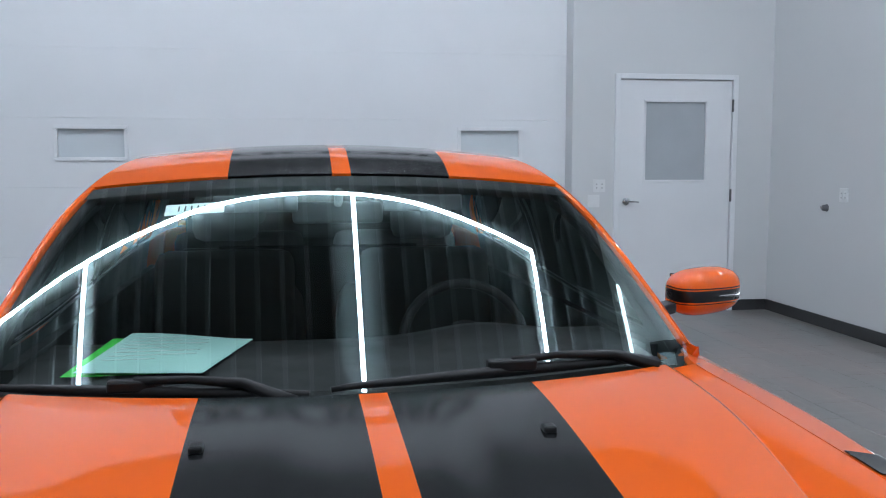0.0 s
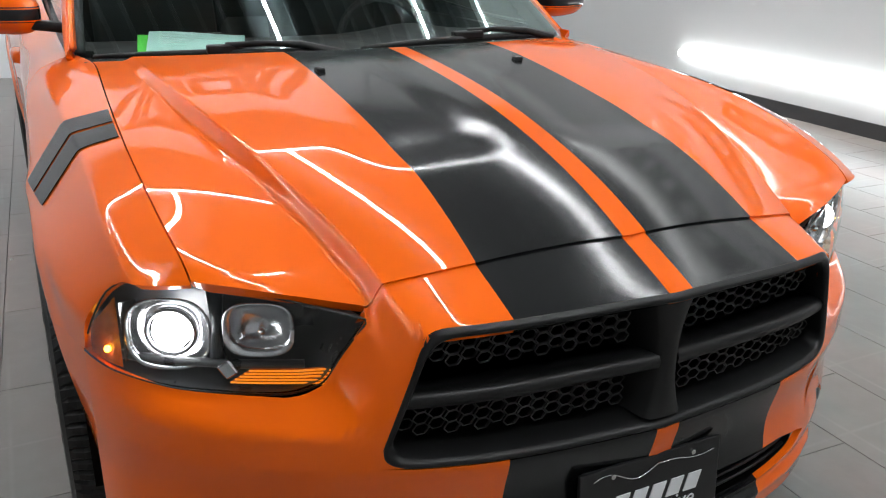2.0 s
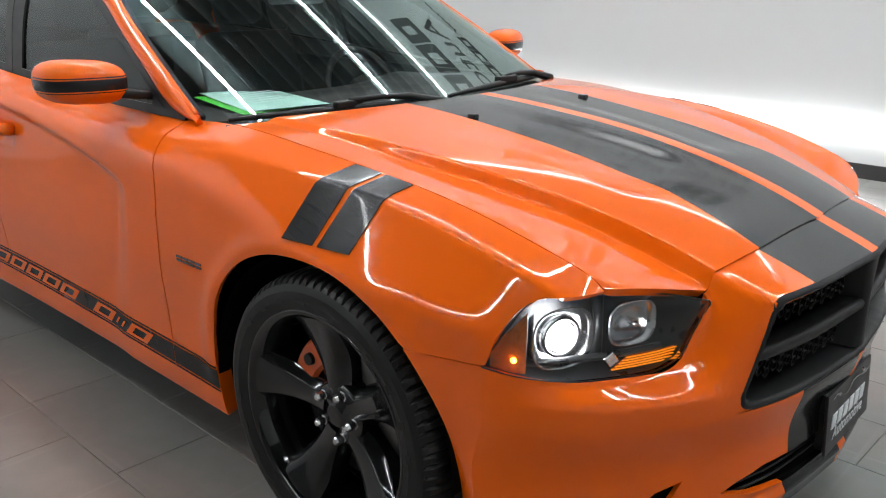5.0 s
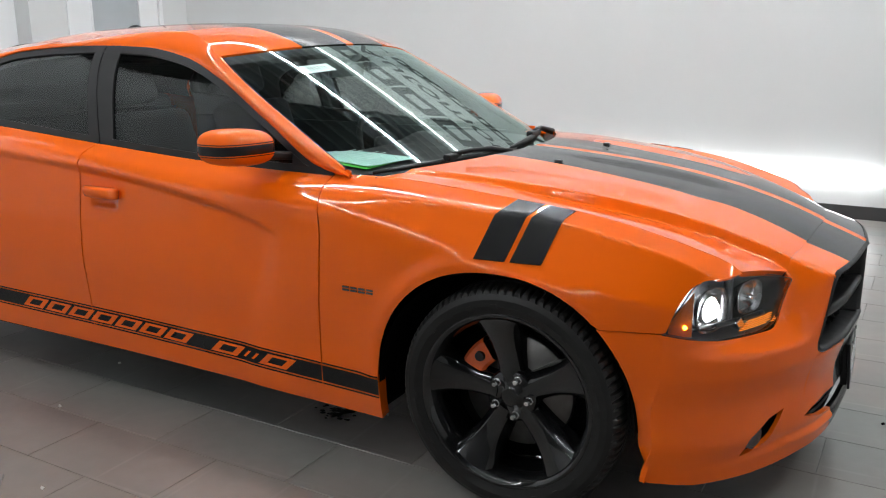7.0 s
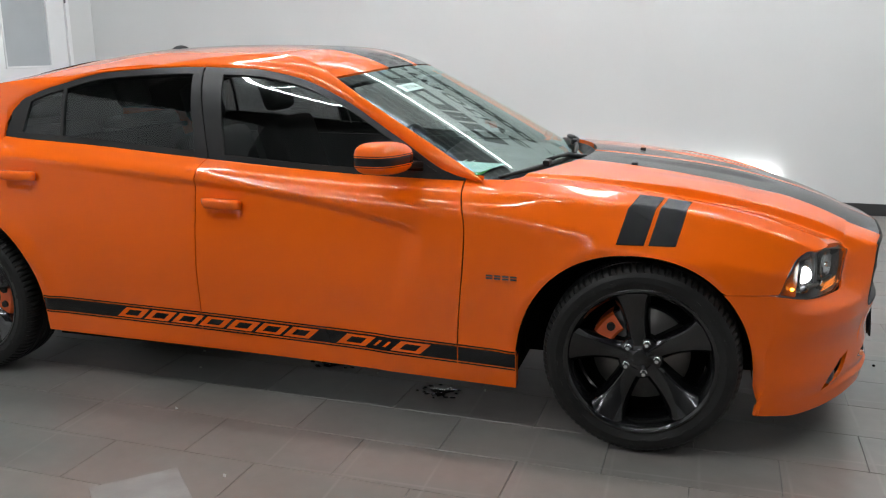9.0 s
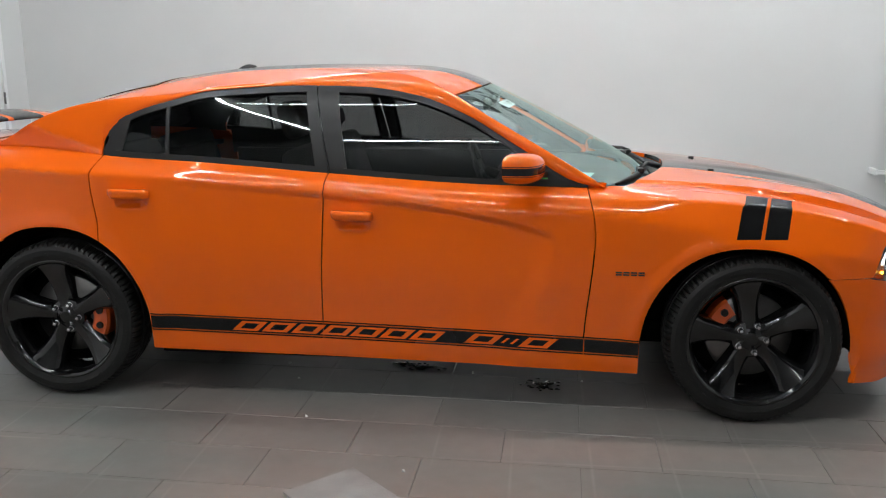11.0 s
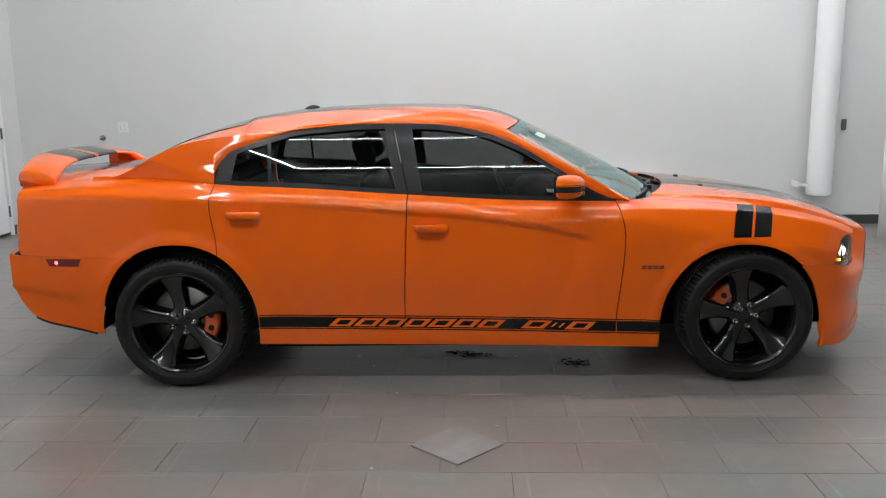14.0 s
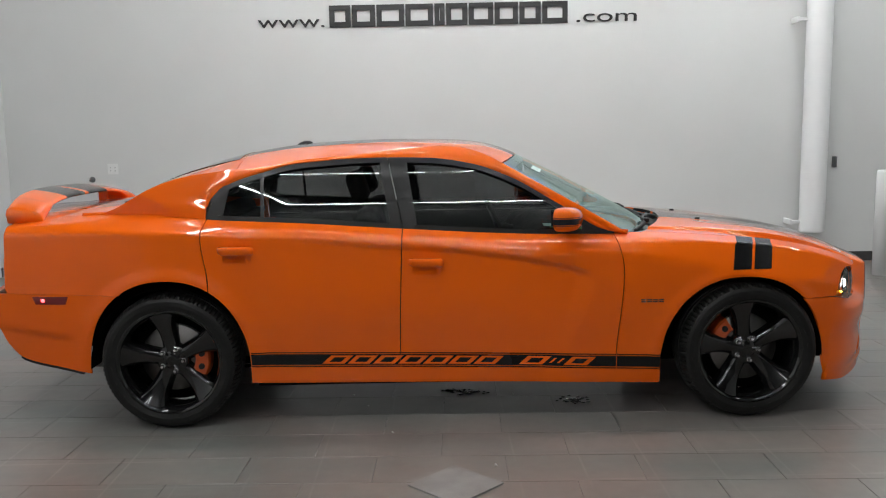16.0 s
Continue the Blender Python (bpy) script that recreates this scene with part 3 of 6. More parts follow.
seam_front = smooth_curve((0.15, 0.37, 0.80, 1.01), (0.82, 0.828, 0.860, 0.822))
seam_mid = smooth_curve((0.15, 0.40, 1.03), (-0.318, -0.316, -0.294))
seam_rear = smooth_curve((0.15, 0.74, 1.02, 1.09), (-1.300, -1.300, -1.335, -1.33))
lamp_rear = smooth_curve((1.90, 1.983, 2.005, 2.04, 2.077, 2.147), (0.641, 0.643, 0.705, 0.768, 0.789, 0.7955))
GAP = 0.0025


def moved(f, d):
    return lambda z: f(z) + d


def flanks(s):
    us = np.unique(np.round(np.concatenate([np.linspace(0, 1, 70), np.clip((1.492 + 0.432 * np.cos(np.linspace(0, math.pi, 51)) - 0.84) / (2.147 - 0.84), 0, 1)]), 5))
    us = np.unique(np.round(np.concatenate([us, (np.linspace(1.92, 2.147, 40) - 0.84) / (2.147 - 0.84)]), 5))
    lo = lambda x: np.where(np.abs(x - 1.492) < 0.432, np.maximum(front_arch(x), np.where(x > 1.7, 0.641, 0)), np.where(x < 1.2, 0.335, np.minimum(lamp_rear(x), top_z(x) - 0.001)))
    sheet("fender", flank(us, v_rows(40), moved(seam_front, GAP), constant(2.147), lo, top_z, s), PAINT, car, 0.012, side=s)
    d1 = flank(np.linspace(0, 1, 150), v_rows(90), moved(seam_mid, GAP), moved(seam_front, -GAP), constant(0.335), top_z, s)
    front = sheet("front_door", d1, PAINT, car, 0.012, side=s)
    lo = lambda x: np.maximum(0.335, np.where(x < -1.105, rear_arch(x) + 0.0, 0))
    us = np.unique(np.concatenate([np.linspace(0, 1, 130), np.linspace(0, 0.22, 40)]))
    d2 = flank(us, v_rows(90), moved(seam_rear, GAP), moved(seam_mid, -GAP), lo, top_z, s)
    rear = sheet("rear_door", d2, PAINT, car, 0.012, side=s)
    us = np.unique(np.round(np.concatenate([np.linspace(0, 1, 60), np.clip((-1.527 + 0.425 * np.cos(np.linspace(0, math.pi, 51)) + 2.375) / (2.375 - 1.30), 0, 1), [(2.375 - 1.7625) / 1.075, (2.375 - 1.7615) / 1.075]]), 5))
    lo = lambda x: np.where(x < -1.762, 0.7350 - 0.02 * (x + 2.4), rear_arch(x))
    sheet("quarter_panel", flank(us, v_rows(44), constant(-2.375), moved(seam_rear, -GAP), lo, top_z, s), PAINT, car, 0.012, side=s)
    # the rear bumper's side, below the quarter panel
    us = np.unique(np.concatenate([np.linspace(0, 1, 24), np.linspace(0, 0.12, 14)]))
    lo = smooth_curve((-2.442, -2.43, -2.40, -2.33, -2.14, -1.95), (0.56, 0.52, 0.455, 0.382, 0.334, 0.298))
    hi = lambda x: 0.7338 - 0.02 * (x + 2.4)
    rim = lambda z: -1.527 - 0.425 * np.clip(1 - np.clip((np.asarray(z) - 0.31) / 0.485, 0, 1) ** 2.1, 0, 1) ** (1 / 2.25)
    sheet("bumper_side", flank(us, np.linspace(0, 1, 24), constant(-2.442), rim, lo, hi, s), PAINT, car, 0.012, side=s)
    P = flank(np.linspace(0, 1, 20), np.linspace(0, 1, 3), constant(-2.345), constant(-2.00), lambda x: lo(x) - 0.016, lo, s, -0.004)
    sheet("lower_strip", P, PLASTIC, car, 0.012, "black lower strip of the rear bumper", side=s)
    P = flank(np.linspace(0, 1, 30), np.linspace(0, 1, 8), constant(-1.105), constant(1.062), sill_z, constant(0.331), s)
    sheet("rocker_panel", P, PAINT, car, 0.04, side=s)
    return front, rear


doors = {s: flanks(s) for s in (-1, 1)}

# greenhouse
glass_top = smooth_curve((-1.345, -1.311, -1.24, -1.042, -0.853, -0.402, -0.154, 0.078, 0.295, 0.538, 0.80, 0.86), (1.13, 1.20, 1.265, 1.334, 1.378, 1.402, 1.396, 1.363, 1.285, 1.145, 0.997, 0.986))


def upper():
    def strip(name, xa, xb, n, mat, inset=0.0, m=61, drop=0.0, fl=0.012, ends=1.0):
        ts = np.linspace(0, 1, n)
        vs = np.linspace(-1, 1, m)
        X, Y = np.empty((n, m)), np.empty((n, m))
        for i, t in enumerate(ts):
            x0 = xa + t * (xb - xa)
            xx = np.full(m, x0)
            for _ in range(8):
                yy = vs * (shell_edge(xx) - inset)
                xx = x0 - shell_shift(xx, yy) * ends
            X[i], Y[i] = xx, yy
        return sheet(name, np.stack([X, Y, shell_z(X, Y) - drop], axis=2), mat, car, fl, flip=True)

    roof = strip("roof", -1.20, 0.365, 70, PAINT_S)
    strip("headliner", -1.85, 0.40, 40, CABIN, 0.03, drop=0.035, fl=0)
    ws = strip("windscreen", 0.372, 1.19, 50, WIND_GLASS, 0.012, drop=0.003, fl=0)
    ws.visible_shadow = False
    strip("windscreen_border", 0.368, 0.42, 4, PLASTIC, 0.012, drop=0.006, fl=0)
    strip("rear_deck_shell", -2.09, -1.203, 50, PAINT, 0.0)
    strip("rear_window", -1.92, -1.23, 40, RIMPAINT, 0.25, drop=-0.004, fl=0.003)
    for s in (-1, 1):
        # rail and front pillar: between the side windows and the shell's edge
        xs = np.concatenate([np.linspace(-1.335, 0.2, 70), np.linspace(0.215, 0.90, 50)])
        ye = shell_edge(xs)
        zt = shell_z(xs, ye)
        zb = np.minimum(glass_top(xs), zt - 0.003)
        rows = np.linspace(0, 1, 9)[:, None]
        Z = zb[None] + rows * (zt - zb)[None]
        Xg = np.broadcast_to(xs[None], Z.shape)
        Yg = side_wall(Xg, Z) + 0.010 * np.sin(rows * math.pi) ** 0.8
        sheet("roof_rail", np.stack([Xg, s * Yg, Z], axis=2), PAINT, car, 0.02, side=s)
        Zl = Z - 0.012 - 0.030 * (1 - rows)
        sheet("pillar_lining", np.stack([Xg, s * (side_wall(Xg, Z) - 0.024), Zl], axis=2), CABIN, car, 0)
        # rear pillar, down to the quarter panel
        xs = np.linspace(-2.02, -1.335, 50)
        ye = shell_edge(xs)
        zt = np.maximum(shell_z(xs, ye), top_z(xs) + 0.001)
        zb = top_z(xs)
        Z = zb[None] + np.linspace(0, 1, 26)[:, None] * (zt - zb)[None]
        Xg = np.broadcast_to(xs[None], Z.shape)
        w = 1 - (1 - np.clip((Z - zb[None]) / 0.12, 0, 1)) ** 2
        Yg = top_y(xs)[None] * (1 - w) + side_wall(Xg, Z) * w
        Yg = np.minimum(Yg, top_y(xs)[None] + 0.002)
        sheet("rear_pillar", np.stack([Xg, s * Yg, Z], axis=2), PAINT, car, 0.015, side=s)
        sheet("pillar_lining", np.stack([Xg, s * (Yg - 0.025), Z - 0.015], axis=2), CABIN, car, 0)
        # shoulder strip that closes the shell over the rear pillar
        xs = np.linspace(-1.70, 0.86, 120)
        ye = shell_edge(xs)
        bm = bmesh.new()
        tube(bm, [(x, s * (y - 0.010), float(shell_z(x, y)) - 0.009) for x, y in zip(xs, ye)], 0.0105, 10)
        part("roof_seam", bm, PAINT, car)
        bm = bmesh.new()
        tube(bm, [(x, s * (y - 0.027), float(shell_z(x, y)) - 0.022) for x, y in zip(xs, ye)], 0.015, 8)
        part("pillar_lining", bm, CABIN, car)
    return roof


upper()


def side_windows(s, front, rear):
    def pane(name, x0a, x0b, x1a, x1b, parent):
        """x0a, x1a: the pane's ends at the belt; x0b, x1b: at the top."""
        u = np.linspace(0, 1, 40)
        xb, xt = x0a + u * (x1a - x0a), x0b + u * (x1b - x0b)
        zb, zt = top_z(xb) + 0.012, np.maximum(glass_top(xt) - 0.018, top_z(xt) + 0.014)
        rows = np.linspace(0, 1, 12)[:, None]
        Xg = xb[None] + rows * (xt - xb)[None]
        Z = zb[None] + rows * (zt - zb)[None]
        P = np.stack([Xg, s * (side_wall(Xg, Z) - 0.006), Z], axis=2)
        sheet(name, P, SIDE_GLASS, parent, 0, side=s)

    pane("window", -0.235, -0.285, 0.72, 0.715, front)
    pane("window", -1.025, -1.040, -0.345, -0.385, rear)
    pane("quarter_window", -1.300, -1.262, -1.040, -1.055, rear)
    # trim: belt, top, pillars
    def trim(name, a, b, parent, mat=SATIN, out=0.002):
        rows = np.linspace(0, 1, 6)[:, None]
        (xa, za), (xb, zb) = a, b
        Xg = xa[None] + rows * (xb - xa)[None]
        Z = za[None] + rows * (zb - za)[None]
        P = np.stack([Xg, s * (side_wall(Xg, Z) + out), Z], axis=2)
        sheet(name, P, mat, parent, 0.010, side=s)

    for xa, xb, d in ((-1.335, -0.297, rear), (-0.292, 0.83, front)):
        x = np.linspace(xa, xb, 50)
        trim("belt_trim", (x, top_z(x) - 0.003), (x, top_z(x) + 0.024), d)
    for xa, xb, d in ((-1.312, -0.372, rear), (-0.366, 0.79, front)):
        x = np.linspace(xa, xb, 60)
        lo = np.maximum(glass_top(x) - 0.026, top_z(x) + 0.024)
        trim("window_frame", (x, lo), (x, np.maximum(glass_top(x) + 0.001, lo + 0.001)), d)
    # middle pillar covers, either side of the door seam
    z = np.linspace(0, 1, 20)
    for xlo, xhi, wlo, whi, d in ((-0.297, -0.372, -0.060, -0.045, rear), (-0.292, -0.366, 0.075, 0.095, front)):
        xa = xlo + z * (xhi - xlo)
        xb = xa + (wlo + z * (whi - wlo))
        zz = top_z(xa) + 0.02 + z * (1.385 - 1.033 - 0.02)
        if wlo < 0:
            trim("pillar_cover", (xb, zz), (xa, zz), d)
        else:
            trim("pillar_cover", (xa, zz), (xb, zz), d)
    # thick rear corner and the divider of the quarter window
    xa = -1.325 + z * 0.075
    zz = top_z(xa) + 0.02 + z * (1.262 - 1.10)
    trim("window_corner", (xa - 0.01, zz), (xa + 0.078 - 0.038 * z, zz), rear)
    xa = -1.045 - 0.006 * z
    zz = 1.085 + z * (1.325 - 1.085)
    trim("divider", (xa, zz), (xa + 0.017, zz), rear)
    # sail panel ahead of the front window
    x = np.linspace(0.66, 0.80, 12)
    trim("mirror_sail", (x, top_z(x) + 0.02), (x, np.maximum(glass_top(x) - 0.02, top_z(x) + 0.021)), front, PLASTIC, 0.004)


for s in (-1, 1):
    side_windows(s, *doors[s])


def handle(x0, x1, z, s, door):
    """A pull handle over the hollow in the door."""
    bm = bmesh.new()
    pts, rs = [], []
    for t in np.linspace(0, 1, 11):
        x = x0 + t * (x1 - x0)
        pts.append((x, s * (float(side_y(x, z + 0.02)) + 0.010 + 0.016 * math.sin(t * math.pi) ** 0.5), z + 0.006 - 0.010 * t))
        rs.append(0.021 if 0.05 < t < 0.95 else 0.015)
    tube(bm, pts, rs, 16)
    for v in bm.verts:
        dz = v.co.z - z - 0.001
        v.co.z = z + 0.001 + math.copysign(min(abs(dz) * 1.5, 0.0205), dz)
    part("handle", bm, PAINT, door, "body-coloured pull handle")


for s in (-1, 1):
    handle(-0.255, -0.085, 0.862, s, doors[s][0])
    handle(-1.238, -1.065, 0.945, s, doors[s][1])


def door_mirror(s, door):
    bm = bmesh.new()
    n, m = 20, 28
    rings = []
    for i in range(n + 1):
        a = -math.pi / 2 + math.pi * i / n
        ring = []
        for j in range(m):
            b = math.tau * j / m
            cy = math.copysign(abs(math.sin(a)) ** 0.7, math.sin(a))
            r = abs(math.cos(a)) ** 0.62
            cx = math.copysign(abs(math.cos(b)) ** 0.75, math.cos(b)) * r
            cz = math.copysign(abs(math.sin(b)) ** 0.75, math.sin(b)) * r
            x = 0.548 + 0.084 * cx * (1.0 if cx < 0 else 1.05) - 0.03 * cy
            if cx < -0.55:
                x = 0.548 - 0.084 * 0.55 - 0.084 * 0.25 * (abs(cx) - 0.55) - 0.03 * cy
            ring.append(bm.verts.new((x, s * (0.968 + 0.108 * cy) + 0.020, 1.079 + 0.063 * cz + 0.006 * cy)))
        rings.append(ring)
    for r0, r1 in zip(rings, rings[1:]):
        for j in range(m):
            bm.faces.new((r0[j], r0[(j + 1) % m], r1[(j + 1) % m], r1[j]) if s > 0 else (r1[j], r1[(j + 1) % m], r0[(j + 1) % m], r0[j]))
    bmesh.ops.remove_doubles(bm, verts=bm.verts, dist=1e-5)
    shell = part("mirror", bm, MIRROR_PAINT, door, "orange door mirror with a black band")
    bm = bmesh.new()
    box(bm, 0.484, 0.492, s * 0.900 + 0.020, s * 1.040 + 0.020, 1.038, 1.121, 0.003)
    part("mirror_glass", bm, CHROME, shell, smooth=False)
    bm = bmesh.new()
    for y0, y1, lo, hi, x0, x1 in ((0.775, 0.875, 1.022, 1.050, 0.600, 0.665),):
        vs = box(bm, x0, x1, min(s * y0, s * y1), max(s * y0, s * y1), lo, hi, 0.008)
        for v in vs:
            out = (abs(v.co.y) - y0) / (y1 - y0)
            v.co.z += 0.010 * out
            v.co.x -= 0.03 * out
    part("mirror_arm", bm, PLASTIC, shell, "black mirror foot")


MIRROR_PAINT = paint("mirror_paint", False)
_nt = MIRROR_PAINT.node_tree
_geo = _nt.nodes.new("ShaderNodeTexCoord")
_sep = _nt.nodes.new("ShaderNodeSeparateXYZ")
_nt.links.new(_geo.outputs["Object"], _sep.inputs[0])
_ramp = _nt.nodes.new("ShaderNodeValToRGB")
_map = _nt.nodes.new("ShaderNodeMapRange")
_map.inputs["From Min"].default_value, _map.inputs["From Max"].default_value = 1.00, 1.15
_nt.links.new(_sep.outputs["Z"], _map.inputs["Value"])
_nt.links.new(_map.outputs[0], _ramp.inputs[0])
_ramp.color_ramp.interpolation = "CONSTANT"
_ramp.color_ramp.elements[0].color = (*ORANGE, 1)
_ramp.color_ramp.elements[0].position = 0
_ramp.color_ramp.elements[1].color = (*ORANGE, 1)
_ramp.color_ramp.elements[1].position = 0.66
for _p, _c in ((0.355, (0.012, 0.012, 0.013)), (0.375, ORANGE), (0.395, (0.012, 0.012, 0.013)), (0.605, ORANGE), (0.625, (0.012, 0.012, 0.013)), (0.645, ORANGE)):
    _e = _ramp.color_ramp.elements.new(_p)
    _e.color = (*_c, 1)
_nt.links.new(_ramp.outputs[0], _nt.nodes["Principled BSDF"].inputs["Base Color"])

for s in (-1, 1):
    door_mirror(s, doors[s][0])


def rear_end():
    cols = columns(50, 0.862, (0.0,))
    rows = np.linspace(0, 1, 30)[:, None]
    a = np.abs(cols)
    low, hi = 0.36 + 0.20 * ease(0.62, 0.862, a), 0.742 + 0 * a
    Z = low[None] + rows * (hi - low)[None]
    V = np.broadcast_to(cols[None] / 0.862, Z.shape)
    Y = V * side_y(-2.442, Z)
    out = lambda Y, Z: -2.560 + 0.12 * np.abs(Y / 0.862) ** 4.0 + 0.11 * (1 - ease(0.33, 0.62, Z)) * (1 - np.abs(Y / 0.862) ** 4) + 0.03 * ease(0.71, 0.745, Z) * (1 - np.abs(Y / 0.862) ** 6)
    sheet("rear_bumper", np.stack([out(V * 0.862, Z), Y, Z], axis=2), PAINT, car, 0.02, flip=True)
    hi2 = 1.10 - 0.012 * a ** 2
    Z = 0.748 + rows * (hi2 - 0.748)[None]
    back = lambda Y, Z: -2.515 + 0.135 * np.abs(Y / 0.862) ** 4.0 + 0.02 * ease(0.85, 1.1, Z)
    X = back(V * 0.862, Z)
    Y = V * side_y(-2.377, Z)
    sheet("rear_panel", np.stack([X, Y, Z], axis=2), PAINT, car, 0.02, flip=True)
    Yb, Zb = np.meshgrid(np.linspace(-0.60, 0.60, 40), np.linspace(0.90, 1.03, 6))
    sheet("tail_lamp_bar", np.stack([back(Yb, Zb) - 0.006, Yb, Zb], axis=2), TAILRED, car, 0.01, "dark red full-width tail lamp", flip=True)
    xs = np.linspace(-2.515, -1.84, 30)
    vs = np.linspace(-1, 1, 51)
    X = -1.84 + (xs[:, None] + 1.84) * (1 - 0.20 * np.abs(vs[None]) ** 4)
    Y = vs[None] * (top_y(X) - 0.002)
    Z = top_z(X) + 0.036 * (1 - (vs[None]) ** 2) ** 0.8
    sheet("trunk_lid", np.stack([X, Y, Z], axis=2), PAINT_S, car, 0.012, flip=True)
    # spoiler: a bowed wing on two feet
    P = np.empty((61, 17, 3))
    for i, t in enumerate(np.linspace(-1, 1, 61)):
        y = 0.735 * t
        drop = 0.082 * abs(t) ** 3.4
        cx = -2.385 + 0.07 * t * t
        chord = 0.225 - 0.03 * abs(t)
        for j in range(17):
            b = math.tau * j / 16
            th = 0.018 + 0.010 * (abs(t) > 0.75) + (0.022 * ease(0.72, 1.0, abs(t)))
            cb = math.copysign(abs(math.cos(b)) ** 0.7, math.cos(b))
            sb = math.copysign(abs(math.sin(b)) ** 0.7, math.sin(b))
            P[i, j] = (cx + chord / 2 * cb, y, 1.216 - drop + (th - 0.003) * sb - 0.02 * cb - (th - 0.018) * 0.6)
    bm = bmesh.new()
    sheet("", P, None, flange=0, bm=bm)
    for row in (P[0], P[-1]):
        vs_ = [bm.verts.new(p) for p in row[:-1]]
        bm.faces.new(vs_)
    bmesh.ops.remove_doubles(bm, verts=bm.verts, dist=1e-4)
    bmesh.ops.recalc_face_normals(bm, faces=bm.faces)
    sp = part("spoiler", bm, PAINT_S, car, "orange rear spoiler with black stripes")
    for s in (-1, 1):
        bm = bmesh.new()
        box(bm, -2.395, -2.335, s * 0.50 - 0.012, s * 0.50 + 0.012, 1.10, 1.196, 0.008)
        part("spoiler_foot", bm, PAINT, sp, smooth=False)
        bm = bmesh.new()
        box(bm, -2.42, -2.28, s * 0.70 - 0.02, s * 0.70 + 0.02, 1.085, 1.135, 0.012)
        part("spoiler_foot", bm, PAINT, sp, smooth=False)
        # side marker
        u = np.linspace(0, 1, 6)
        P = flank(u, np.linspace(0, 1, 4), lambda z: -2.225 + 0.4 * (0.70 - z), lambda z: -2.045 - 0.4 * (0.70 - z), constant(0.677), constant(0.718), s, 0.003)
        sheet("side_marker", P, TAILRED, car, 0.004, "dark red side marker lamp", side=s)
        bm = bmesh.new()
        bmesh.ops.create_uvsphere(bm, u_segments=10, v_segments=6, radius=0.011, matrix=Matrix.Translation((-2.175, s * (float(side_y(-2.175, 0.697)) + 0.0), 0.697)))
        part("marker_bulb", bm, REDGLOW, car, "lit red bulb")


TAILRED = material("red_lens", (0.16, 0.004, 0.006), 0.12, 0, 0.8, 0.1, 30)
REDGLOW = glowing("red_bulb", (1.0, 0.02, 0.03), 6.0)
rear_end()


